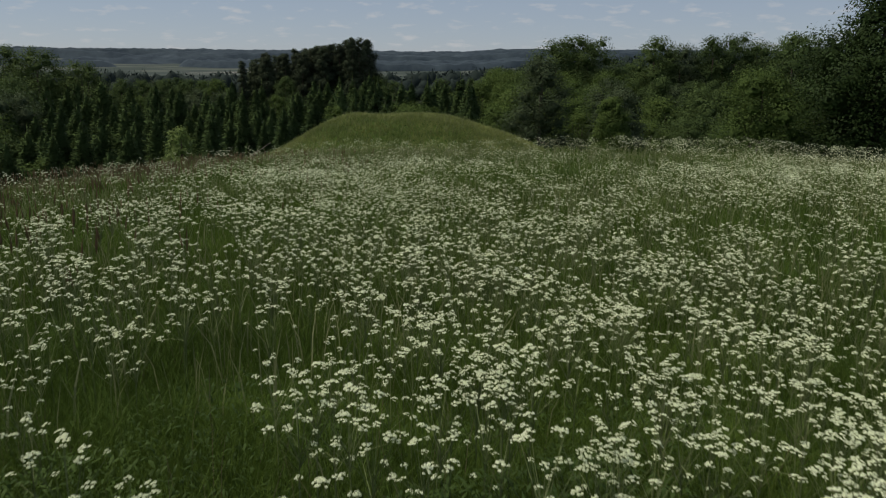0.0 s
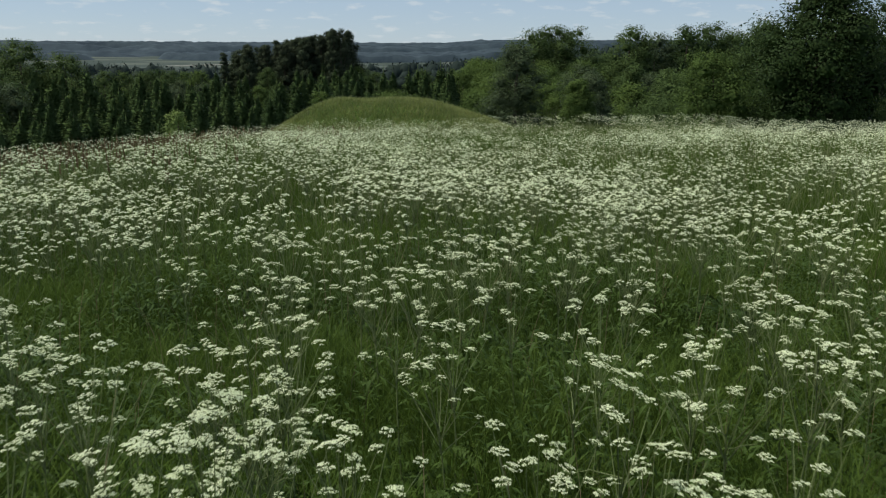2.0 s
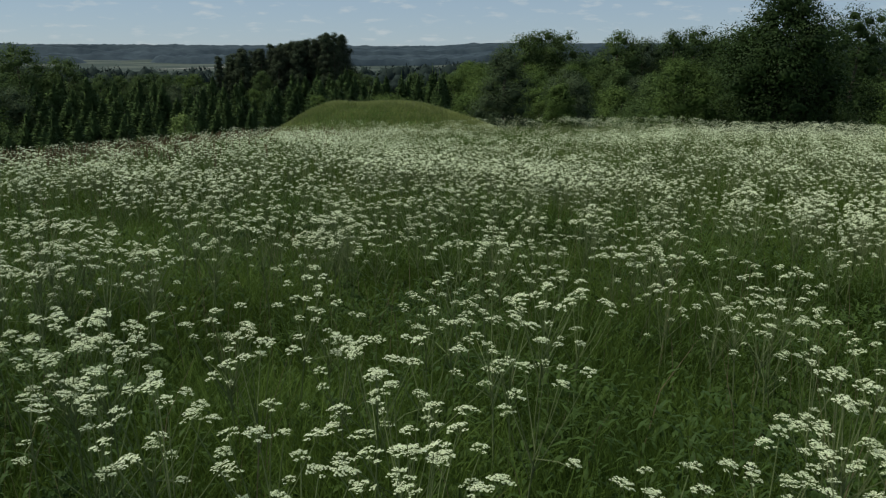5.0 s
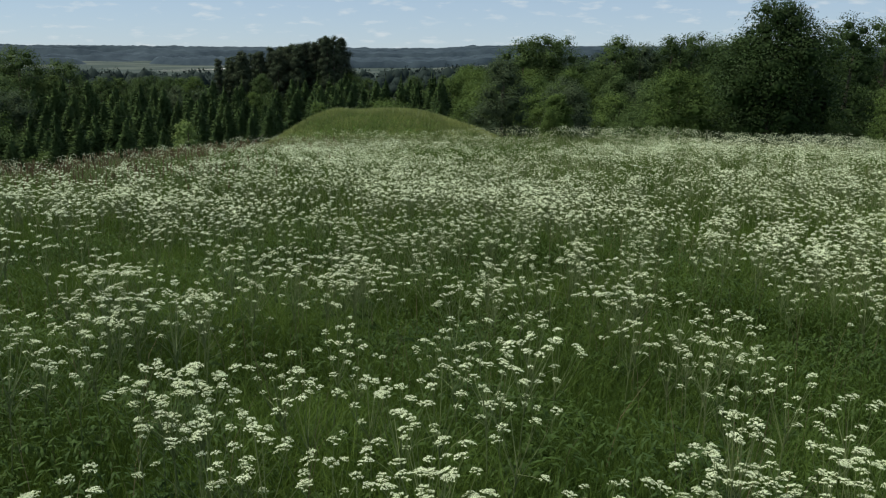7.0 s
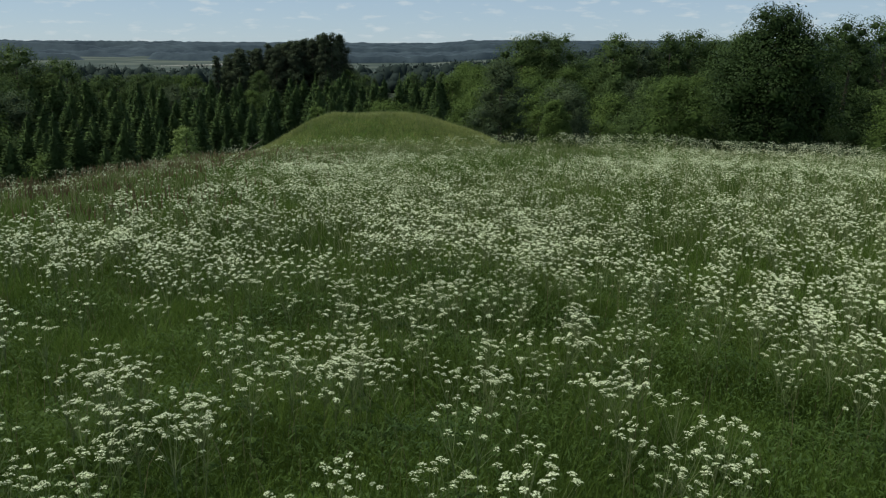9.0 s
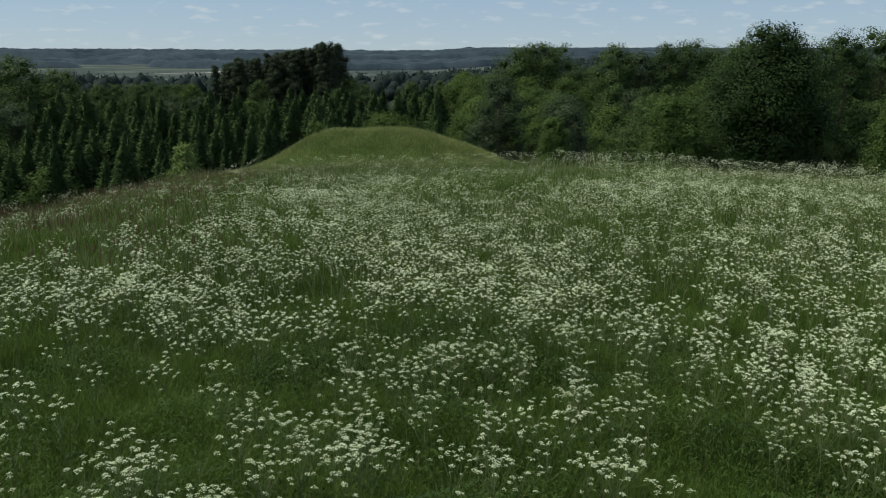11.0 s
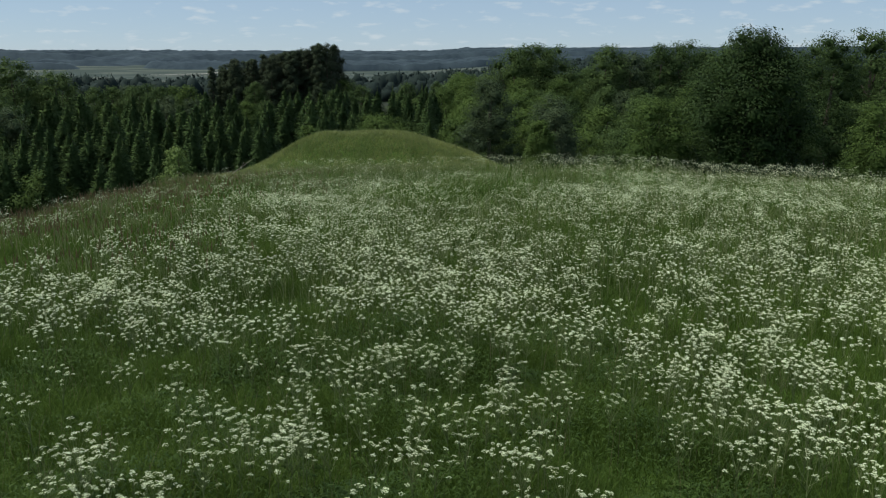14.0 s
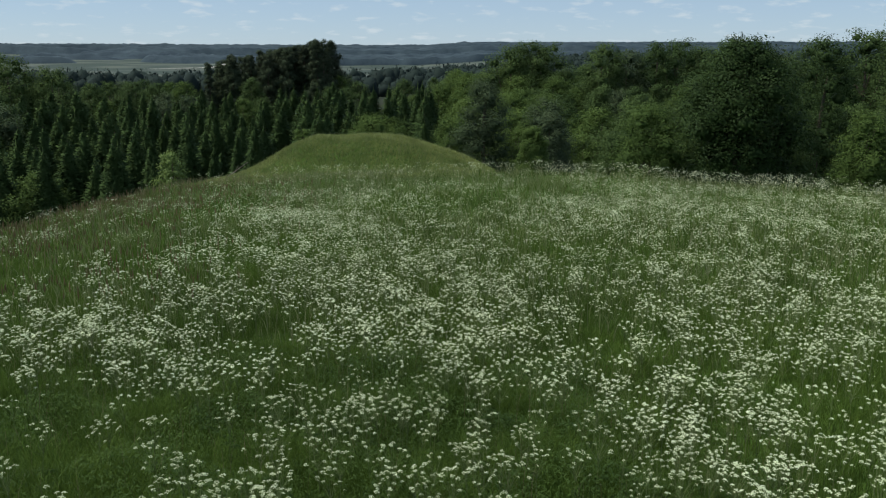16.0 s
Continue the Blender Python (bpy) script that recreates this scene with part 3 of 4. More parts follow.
def hill_canopy():
    """The closed canopy of the woods on the far hills, with clearings."""
    rows, cols = 90, 330
    d = 2480 + 1900 * (np.arange(rows) / (rows - 1)) ** 1.15
    s = -0.78 + 1.6 * np.arange(cols) / (cols - 1)
    X, Y = s[None] * d[:, None], np.repeat(d[:, None], cols, 1)
    Z = ground(X, Y)
    for i in range(rows):
        for k in range(cols):
            x, y = X[i, k], Y[i, k]
            wood = noise.noise((x * 0.0016, y * 0.0042, 3.0)) + (0.5 if y > 3700 else 0.0)
            cover = min(1, max(0, (wood + 0.05) / 0.1)) if i else 0
            Z[i, k] += cover * ((24 if y < 3300 else 35) + 8.0 * noise.noise((x * 0.022, y * 0.022, 1.0)) + 6.0 * noise.noise((x * 0.06, y * 0.06, 2.0))) - 6
    v = np.stack([X, Y, Z], -1).reshape(-1, 3)
    f = [(i * cols + k, i * cols + k + 1, (i + 1) * cols + k + 1, (i + 1) * cols + k) for i in range(rows - 1) for k in range(cols - 1)]
    thing("hill_woods", "dark woods on the far hills, tinted blue for haze", "woods", kind="stuff", mesh=mesh_of("hill_woods", v, f, M_RIDGE, True))


hill_canopy()

# gravel road across the far fields
road_pts = [(-470, 1380), (-430, 1440), (-408, 1500), (-395, 1580), (-420, 1680)]
rv, rf = [], []
for i, (x, y) in enumerate(road_pts):
    x, y = x * S, y * S
    for s in (-1, 1):
        rv.append((x + s * 14, y, gz(x, y) + 1.0))
for i in range(len(road_pts) - 1):
    rf.append((2 * i, 2 * i + 1, 2 * i + 3, 2 * i + 2))
thing("road", "pale gravel road across the far fields", "road", kind="structure", mesh=mesh_of("road", rv, rf, M_ROAD))

# ---------------- the meadow ----------------
# patches of the meadow: centre, half-widths (plan units), how thick the flowers are
FAR_PATCHES = [(-2.04, 12.25, 1.39, 4.00, 1.6), (2.33, 15.94, 1.05, 4.00, 0.35), (4.30, 19.46, 1.05, 3.34, 0.5), (7.72, 15.48, 4.62, 4.00, 1.3),
               (-5.98, 11.16, 1.89, 4.00, 0.35), (-5.95, 7.68, 0.84, 4.00, 0.5), (0.09, 7.32, 1.38, 2.78, 1.5), (-2.89, 5.99, 1.04, 2.22, 0.8),
               (3.43, 6.13, 0.26, 2.76, 0.3), (5.43, 5.67, 1.73, 2.99, 1.3), (1.47, 7.17, 0.91, 1.80, 1.2), (-3.37, 3.27, 1.06, 0.98, 1.9),
               (-1.47, 2.22, 0.78, 0.72, 1.9), (0.68, 4.39, 0.87, 1.17, 2), (0.04, 1.98, 0.45, 0.55, 0.3), (1.57, 2.87, 0.81, 1.27, 1.6)]
MID_PATCHES = [(2.87, 3.75, 0.28, 1.13, 0.4), (4.08, 2.94, 1.33, 1.09, 1.4), (-2.24, 0.92, 1.07, 0.78, 0.12), (-2.41, 0.70, 0.10, 0.51, 1.2),
               (-1.27, 0.61, 0.39, 0.53, 0.35), (-0.02, 0.67, 0.53, 0.69, 1.5), (1.22, 1.10, 0.30, 0.52, 1), (0.87, 0.61, 0.33, 0.42, 0.35),
               (1.95, 1.28, 0.37, 1.26, 1), (2.96, 1.56, 0.67, 1.06, 1.7), (4.11, 0.93, 0.65, 0.98, 1.6), (-1.67, -0.61, 0.64, 0.41, 0.12),
               (-0.54, -0.54, 0.41, 0.61, 1.9), (-0.12, 0.02, 0.35, 0.40, 1.4), (0.24, -0.88, 0.26, 0.31, 0.3)]
NEAR_PATCHES = [(1.04, -0.01, 0.26, 0.41, 1.7), (0.86, -0.78, 0.38, 0.29, 1.6), (1.67, -0.66, 0.44, 0.57, 0.12), (2.33, -0.33, 0.13, 0.20, 1),
                (3.14, -0.10, 0.27, 0.37, 1.5), (3.48, -0.47, 0.53, 0.53, 1.7), (2.13, -1.13, 0.56, 0.37, 0.15), (-1.36, -1.41, 0.48, 0.38, 1.6),
                (-0.66, -1.72, 0.27, 0.30, 0.2), (-0.26, -1.60, 0.17, 0.12, 0.6), (0.11, -1.55, 0.27, 0.32, 0.25), (1.21, -1.57, 0.23, 0.19, 1.8),
                (2.90, -1.39, 0.64, 0.26, 0.35), (2.74, -0.89, 0.20, 0.10, 1.3)]
SIDE_PATCHES = [(-0.59, -1.85, 0.24, 0.31, 0.3), (-0.16, -2.04, 0.13, 0.08, 1), (0.32, -1.98, 0.08, 0.09, 1.2), (0.12, -1.62, 0.17, 0.36, 0.12),
                (0.62, -1.44, 0.15, 0.23, 0.5), (0.63, -1.82, 0.13, 0.10, 0.9), (1.18, -1.67, 0.20, 0.24, 2), (1.46, -1.65, 0.07, 0.10, 1),
                (2.00, -1.40, 0.48, 0.43, 0.1), (-1.80, -1.30, 0.26, 0.33, 1.5), (-1.13, -1.73, 0.31, 0.29, 1.5), (-1.86, -0.41, 0.57, 0.50, 0.12)]
CLUMPS = [(0.31, -2.98, 0.15, 0.25, 2), (-0.70, -2.99, 0.16, 0.23, 1.7), (-0.43, -3.25, 0.12, 0.25, 1.5), (-1.12, -2.67, 0.19, 0.35, 0.4),
          (-0.80, -3.40, 0.15, 0.13, 0.12), (-0.68, -3.58, 0.11, 0.07, 1.3), (-0.49, -3.68, 0.05, 0.09, 1.4), (-0.36, -3.62, 0.08, 0.16, 1.2),
          (-0.09, -3.52, 0.11, 0.14, 2), (0.08, -3.62, 0.08, 0.14, 2), (-0.18, -3.68, 0.07, 0.15, 0.25), (-0.01, -3.76, 0.09, 0.04, 1),
          (0.20, -3.92, 0.05, 0.06, 1.9), (0.09, -3.88, 0.03, 0.07, 1.2), (0.31, -3.52, 0.07, 0.06, 1.3), (0.37, -3.85, 0.08, 0.11, 1.7),
          (0.49, -3.41, 0.11, 0.34, 0.1)]
FRONT = [(0.54, -3.69, 0.05, 0.09, 1.7), (0.65, -3.60, 0.05, 0.03, 1.1), (0.64, -3.78, 0.07, 0.08, 1.6), (0.76, -3.23, 0.09, 0.27, 0.1),
         (1.09, -3.14, 0.13, 0.25, 2), (0.97, -3.60, 0.18, 0.30, 2), (0.83, -3.44, 0.07, 0.11, 1.5), (0.71, -3.86, 0.09, 0.11, 1.8),
         (1.88, -2.07, 0.15, 0.44, 0.4), (1.31, -1.27, 0.23, 0.52, 2), (1.38, -2.17, 0.19, 0.46, 1.4), (0.83, -2.67, 0.08, 0.18, 1.7),
         (-0.56, -3.88, 0.13, 0.09, 1.8), (-0.50, -3.83, 0.07, 0.05, 1.4), (-0.37, -3.85, 0.07, 0.07, 1.3), (-0.12, -3.88, 0.09, 0.09, 0.25)]
START = [(-0.48, 3.49, 0.29, 0.44, 1.9), (0.07, 3.38, 0.32, 0.43, 1.9), (0.56, 4.60, 0.59, 0.88, 1.9), (-0.51, 2.69, 0.10, 0.13, 1.6),
         (0.15, 2.79, 0.10, 0.19, 1.9), (0.52, 2.85, 0.16, 0.24, 1.9), (-0.20, 2.77, 0.15, 0.21, 1.6), (1.21, 3.27, 0.18, 0.38, 1.6),
         (-1.93, 4.58, 0.38, 0.55, 1.1), (-1.32, 3.44, 0.35, 0.40, 0.1), (-1.27, 2.74, 0.25, 0.15, 1.5), (-0.90, 2.70, 0.07, 0.22, 0.1),
         (1.17, 3.78, 0.15, 0.40, 1.3), (0.70, 7.16, 0.23, 1.08, 0.6)]
EARLY = [(0.09, 0.25, 0.10, 0.24, 2), (0.38, 0.32, 0.14, 0.31, 2), (0.71, 0.41, 0.15, 0.26, 1.8), (0.08, -0.29, 0.10, 0.15, 1.8),
         (-0.23, -0.34, 0.09, 0.11, 1.9), (-0.29, -0.58, 0.07, 0.14, 1.8), (-0.15, -0.50, 0.06, 0.13, 1.5), (0.42, -0.22, 0.06, 0.13, 1.7),
         (0.63, -0.15, 0.10, 0.09, 1.6), (-0.65, -0.19, 0.19, 0.38, 0.1), (0.65, -0.38, 0.17, 0.22, 0.1), (0.18, -0.53, 0.09, 0.14, 0.15),
         (-0.52, -0.63, 0.05, 0.05, 1.3), (-0.50, -0.78, 0.04, 0.03, 1.3)]
MIDDLE = [(-0.56, -3.07, 0.22, 0.28, 1.9), (-0.94, -2.47, 0.13, 0.16, 1.5), (-1.19, -2.40, 0.14, 0.20, 1.3), (-0.08, -2.88, 0.17, 0.16, 1.7),
          (-0.19, -3.10, 0.10, 0.15, 1.6), (0.31, -2.84, 0.17, 0.26, 1.9), (1.15, -1.72, 0.21, 0.50, 2), (0.84, -2.56, 0.08, 0.17, 1.9),
          (1.38, -2.17, 0.24, 0.26, 1.5), (1.26, -2.99, 0.15, 0.15, 1.7), (1.05, -3.23, 0.12, 0.09, 1.9), (0.59, -3.02, 0.14, 0.32, 0.1),
          (0.97, -2.96, 0.15, 0.30, 0.1), (2.10, -1.65, 0.24, 0.60, 0.12), (-0.49, -2.33, 0.18, 0.29, 0.3), (-1.02, -3.02, 0.12, 0.25, 0.15),
          (-0.03, -3.33, 0.09, 0.07, 1.6), (0.15, -3.33, 0.06, 0.05, 1.5), (0.29, -3.32, 0.06, 0.04, 1.5)]



def density(x, y):
    """How thickly the white flowers stand, 0 to about 2.8."""
    over = outside(x, y)
    x, y = x / S, y / S
    n = np.array([noise.noise((a * 1.9, b * 1.9, 0.5)) * 0.7 + noise.noise((a * 0.5, b * 0.5, 4.0)) * 0.6 for a, b in zip(x, y)])
    d = 0.78 * np.clip(0.95 + 0.9 * n, 0.2, 1.9)
    for cx, cy, rx, ry, k in FAR_PATCHES + MID_PATCHES + START + NEAR_PATCHES + SIDE_PATCHES + EARLY + CLUMPS + FRONT + MIDDLE:
        q = np.clip(2.3 - 1.7 * np.hypot((x - cx) / rx, (y - cy) / ry), 0, 1)
        d = d + ((1.12 if k > 0.6 else 0.7) * k * np.clip(0.95 + 0.7 * n, 0.35, 1.5) - d) * q
    d *= np.interp(np.hypot((x + 3.9) / 1.1, y - 42.2), [6.5, 11], [0.24, 1])
    d *= np.interp(x, [-10.5, -7, -4], [0.12, 0.45, 1])
    d *= np.where((y > 17) & (x < 5), np.interp(y, [18, 24], [1, 0.25]), 1.0)
    d *= np.where(np.abs(x - 0.3) > 4 + 0.75 * (y + 7), 0.3, 1.0)
    return d * (over < 0.3)


def scatter(x0, x1, y0, y1, per_m2):
    n = int((x1 - x0) * (y1 - y0) * per_m2)
    return rng.uniform(x0, x1, n), rng.uniform(y0, y1, n)


def stamp(base, faces, pos, yaw, scale, tilt=None):
    """Copies of a small template at many places, as one vertex array and face list."""
    n, k = len(pos), len(base)
    c, s = np.cos(yaw), np.sin(yaw)
    v = base[None] * np.asarray(scale).reshape(n, -1)[:, None]
    x, y, z = v[..., 0], v[..., 1], v[..., 2]
    if tilt is not None:
        x, z = x * np.cos(tilt)[:, None] + z * np.sin(tilt)[:, None], z * np.cos(tilt)[:, None] - x * np.sin(tilt)[:, None]
    out = np.stack([x * c[:, None] - y * s[:, None], x * s[:, None] + y * c[:, None], z], -1) + pos[:, None]
    f = []
    for face in faces:
        f.append((np.array(face)[None] + (np.arange(n) * k)[:, None]).tolist())
    return out.reshape(-1, 3), [q for g in f for q in g]


def umbel_shape(r, n, radius, florets, dome=0.55, fill=1.05):
    """A flat-topped head of small round flower clusters on thin rays."""
    v, f = [], []
    for i in range(n):
        rr = radius * math.sqrt((i + 0.4) / n)
        a = i * 2.39996 + r.uniform(-0.35, 0.35)
        rr *= r.uniform(0.85, 1.2)
        cx, cy, cz = rr * math.cos(a), rr * math.sin(a), -dome * rr * rr / radius + r.uniform(-0.003, 0.003)
        ur = radius * (fill / math.sqrt(n)) * r.uniform(0.65, 1.1)
        if florets:
            for k in range(florets):
                fr = ur * math.sqrt((k + 0.3) / florets)
                fa = k * 2.4 + r.uniform(0, 0.6)
                px, py, pz = cx + fr * math.cos(fa), cy + fr * math.sin(fa), cz - 0.5 * fr * fr / ur + r.uniform(-0.001, 0.002)
                s = ur * r.uniform(0.3, 0.48)
                t = r.uniform(0, 6.28)
                o = len(v)
                v.append((px, py, pz + s * 0.25))
                for q in range(5):
                    v.append((px + s * math.cos(t + q * 1.2566), py + s * math.sin(t + q * 1.2566), pz - r.uniform(0, 0.45) * s))
                f += [(o, o + 1 + q, o + 1 + (q + 1) % 5) for q in range(5)]
        else:
            o = len(v)
            v.append((cx, cy, cz + ur * 0.3))
            t = r.uniform(0, 6.28)
            for q in range(5):
                s = ur * r.uniform(0.75, 1.25)
                v.append((cx + s * math.cos(t + q * 1.2566), cy + s * math.sin(t + q * 1.2566), cz - r.uniform(0.1, 0.5) * s))
            f += [(o, o + 1 + q, o + 1 + (q + 1) % 5) for q in range(5)]
    return v, f


def ray_shape(r, n, radius):
    """Thin stalks from the umbel's foot to its clusters."""
    v, f = [], []
    for i in range(n):
        rr = radius * math.sqrt((i + 0.4) / n)
        a = i * 2.39996
        o = len(v)
        w = 0.0007
        v += [(0, 0, -0.035), (rr * math.cos(a) - w * math.sin(a), rr * math.sin(a) + w * math.cos(a), -0.3 * rr), (rr * math.cos(a) + w * math.sin(a), rr * math.sin(a) - w * math.cos(a), -0.3 * rr)]
        f.append((o, o + 1, o + 2))
    return v, f


def fern_leaf(r, length):
    """A feathery, twice-divided leaf arching outwards."""
    v, f = [], []
    for i in range(9):
        t = (i + 1) / 9
        x, z = length * t, length * (0.55 * t - 0.75 * t * t)
        w = length * 0.42 * math.sin(math.pi * min(1, 0.25 + 0.75 * (1 - t))) * (1 - 0.6 * t)
        for side in (-1, 1):
            for q in (0.35, 0.7, 1.0):
                o = len(v)
                cy = side * w * q * r.uniform(0.7, 1.25)
                x = length * t + r.uniform(-0.05, 0.05) * length
                s = length * 0.05 * r.uniform(0.5, 1.4)
                v += [(x - s, cy - s * 0.8, z - 0.02 * q), (x + s, cy - side * s, z), (x + s * 1.6, cy + side * s * 1.5, z - 0.03 * q), (x - s * 0.4, cy + side * s, z - 0.02 * q)]
                f.append((o, o + 1, o + 2, o + 3))
    return v, f


def plant_plan(seed):
    """Places of the flower heads of one plant about 0.95 m tall: (x, y, z, size, tilt, turn)."""
    r = np.random.default_rng(seed)
    heads = []
    n = int(r.integers(8, 15))
    for i in range(n):
        a = i * 2.4 + r.uniform(-0.4, 0.4)
        d = 0.0 if i == 0 else 0.19 * math.sqrt((i + r.uniform(-0.4, 0.4)) / n)
        heads.append((d * math.cos(a), d * math.sin(a), 0.95 - 0.9 * d * r.uniform(0.1, 1.1) - (0 if r.random() < 0.75 else r.uniform(0.06, 0.25)), r.uniform(0.6, 1.1), r.uniform(0, 0.3), a))
    return heads


def stem_mesh(heads, sides):
    bits = [tube([(0, 0, 0), (0.012, -0.008, 0.35), (0, 0, 0.62)], [0.0042, 0.0036, 0.0026], sides)]
    for i, (x, y, z, s, t, a) in enumerate(heads):
        z0 = 0.5 + 0.03 * (i % 5)
        bits.append(tube([(0, 0, z0), (x * 0.6, y * 0.6, z0 + 0.5 * (z - z0)), (x, y, z - 0.03)], [0.0022, 0.0016, 0.0012], sides))
    return merge(bits)


ru = np.random.default_rng(5)
UMBEL_NEAR = []
for _ in range(5):
    head = umbel_shape(ru, 10, 0.026, 6, fill=1.08)
    rays = ray_shape(ru, 10, 0.026)
    me = mesh_of("umbel", *merge([head, rays]), M_PETAL)
    me.materials.append(M_STEM)
    for q in range(len(head[1]), len(me.polygons)):
        me.polygons[q].material_index = 1
    UMBEL_NEAR.append(me)
LEAF_NEAR = [mesh_of("fern_leaf", *fern_leaf(ru, 0.15), M_HERB) for _ in range(3)]
PLANS = [plant_plan(500 + i) for i in range(12)]

# where the plants stand
fx, fy = scatter(-11 * S, 26 * S, -9 * S, 36 * S, 14.0)
keep = rng.random(len(fx)) * 2.8 < density(fx, fy)
fx, fy = fx[keep], fy[keep]
fz = ground(fx, fy)
near = np.argsort(np.hypot((fx - 0.3) * 1.2, fy + 1.8))
single, rest = near[:300], near[300:]

models = []
for i, heads in enumerate(PLANS):
    ob = thing("cow_parsley", "white-flowered cow parsley plant standing in tall grass", "wildflower", "cow parsley in the meadow")
    part("stem", mesh_of("stem", *stem_mesh(heads, 5), M_STEM), ob)
    for j, (x, y, z, s, t, a) in enumerate(heads):
        u = part("umbel", UMBEL_NEAR[(i + j) % 5], ob, "white umbel of tiny flowers")
        u.matrix_basis = Matrix.LocRotScale((x, y, z), Euler((t * math.sin(a), t * math.cos(a), a)), (s, s, s))
    for j in range(3):
        lf = part("leaf", LEAF_NEAR[(i + j) % 3], ob, "feathery green leaf")
        lf.matrix_basis = Matrix.LocRotScale((0, 0, 0.12 + 0.11 * j), Euler((0, 0, 2.1 * j + i)), (1, 1, 1))
    models.append(ob)
for k, i in enumerate(single):
    sc = rng.uniform(0.88, 1.1)
    m = Matrix.LocRotScale((fx[i], fy[i], fz[i]), Euler((rng.uniform(-0.08, 0.08), rng.uniform(-0.08, 0.08), rng.uniform(0, 6.28))), (sc, sc, sc))
    if k < len(models):
        models[k].matrix_basis = m
    else:
        copy_thing(models[k % len(models)], m @ Matrix.Diagonal((*[1 / q for q in models[k % len(models)].scale], 1)))

# the rest of the flowers, joined
mid_t = [umbel_shape(ru, 8, 0.0255, 0) for _ in range(4)]
far_t = [umbel_shape(ru, 5, 0.027, 0, fill=0.92) for _ in range(4)]
dot_t = [umbel_shape(ru, 2, 0.026, 0, fill=0.85) for _ in range(4)]
bucket = {}
stem_t = [stem_mesh(h, 3) for h in PLANS]
stem_groups = {}
for i in rest:
    p = int(rng.integers(0, len(PLANS)))
    a, sc = rng.uniform(0, 6.28), rng.uniform(0.85, 1.12)
    reach = math.hypot(fx[i], fy[i] + 2)
    far = 0 if reach < 15 else 1 if reach < 27 else 2
    c, s = math.cos(a) * sc, math.sin(a) * sc
    for j, (x, y, z, size, t, ta) in enumerate(PLANS[p]):
        bucket.setdefault((far, j % 4), []).append((fx[i] + x * c - y * s, fy[i] + x * s + y * c, fz[i] + z * sc, rng.uniform(0, 6.28), size * sc * rng.uniform(0.9, 1.15), t * 1.3))
    if math.hypot(fx[i], fy[i] + 2) < 16:
        stem_groups.setdefault(p, []).append((fx[i], fy[i], fz[i], a, sc))
bits_v, bits_f, o = [], [], 0
for (far, k), rows in bucket.items():
    base, faces = (mid_t, far_t, dot_t)[far][k]
    rows = np.array(rows)
    v, f = stamp(np.array(base), faces, rows[:, :3], rows[:, 3], rows[:, 4], rows[:, 5])
    bits_v.append(v)
    bits_f += (np.array(f) + o).tolist()
    o += len(v)
thing("white_flowers", "countless white cow parsley heads over the meadow", "wildflowers", kind="stuff", mesh=mesh_of("white_flowers", np.concatenate(bits_v), bits_f, M_PETAL))
bits_v, tris, o = [], [], 0
for p, rows in stem_groups.items():
    base, faces = stem_t[p]
    rows = np.array(rows)
    v, f = stamp(np.array(base), faces, rows[:, :3], rows[:, 3], rows[:, 4])
    bits_v.append(v)
    tris += [tuple(i + o for i in q) for q in f]
    o += len(v)
thing("flower_stems", "thin green stems under the white flowers", "stems", kind="stuff", mesh=mesh_of("flower_stems", np.concatenate(bits_v), tris, M_STEM))


# ---------------- grass ----------------
def blades(x, y, hgt, wid, lean, r):
    """Bent, tapered blades: two segments each."""
    n = len(x)
    z = ground(x, y)
    a = r.uniform(0, 6.283, n)
    b = r.uniform(0, 6.283, n)
    h = hgt * r.uniform(0.55, 1.15, n)
    w = wid * r.uniform(0.6, 1.3, n)
    ln = h * lean * r.uniform(0.2, 1.3, n)
    dx, dy = np.cos(a) * w, np.sin(a) * w
    lx, ly = np.cos(b) * ln, np.sin(b) * ln
    P = np.empty((n, 5, 3))
    P[:, 0] = np.stack([x - dx, y - dy, z - 0.02], 1)
    P[:, 1] = np.stack([x + dx, y + dy, z - 0.02], 1)
    P[:, 2] = np.stack([x + dx * 0.8 + lx * 0.35, y + dy * 0.8 + ly * 0.35, z + h * 0.6], 1)
    P[:, 3] = np.stack([x - dx * 0.8 + lx * 0.35, y - dy * 0.8 + ly * 0.35, z + h * 0.6], 1)
    P[:, 4] = np.stack([x + lx, y + ly, z + h], 1)
    i = (np.arange(n) * 5)[:, None]
    f = (i + np.array([0, 1, 2, 3])).tolist() + (i + np.array([3, 2, 4])).tolist()
    return P.reshape(-1, 3), f


def grass_patch(name, label, x, y, hgt, wid, lean, mat):
    v, f = blades(x, y, hgt, wid, lean, rng)
    thing(name, label, "grass", kind="stuff", mesh=mesh_of(name, v, f, mat))


def on_top(x, y, limit=4.0):
    k = outside(x, y) < limit
    return x[k], y[k]


knoll_r = lambda x, y: np.hypot((x / S + 3.9) / 1.1, y / S - 42.2)
gx, gy = scatter(-22, 38, -16, 54, 1150)
away = np.hypot(gx - 0.3, gy - np.clip(gy, -5, 5))
fine = np.sqrt(1 + (away / 6.0) ** 2)
thin = np.where(np.abs(gx - 0.4) > 5 + 0.72 * (gy + 9), 0.25, 1.0) * np.where(gy < -6, 0.3, 1.0)
keep = (rng.random(len(gx)) * fine ** 2 < thin) & (knoll_r(gx, gy) > 6)
gx, gy, wide = gx[keep], gy[keep], (fine / np.sqrt(thin))[keep]
keep = outside(gx, gy) < 5
gx, gy, wide = gx[keep], gy[keep], wide[keep]
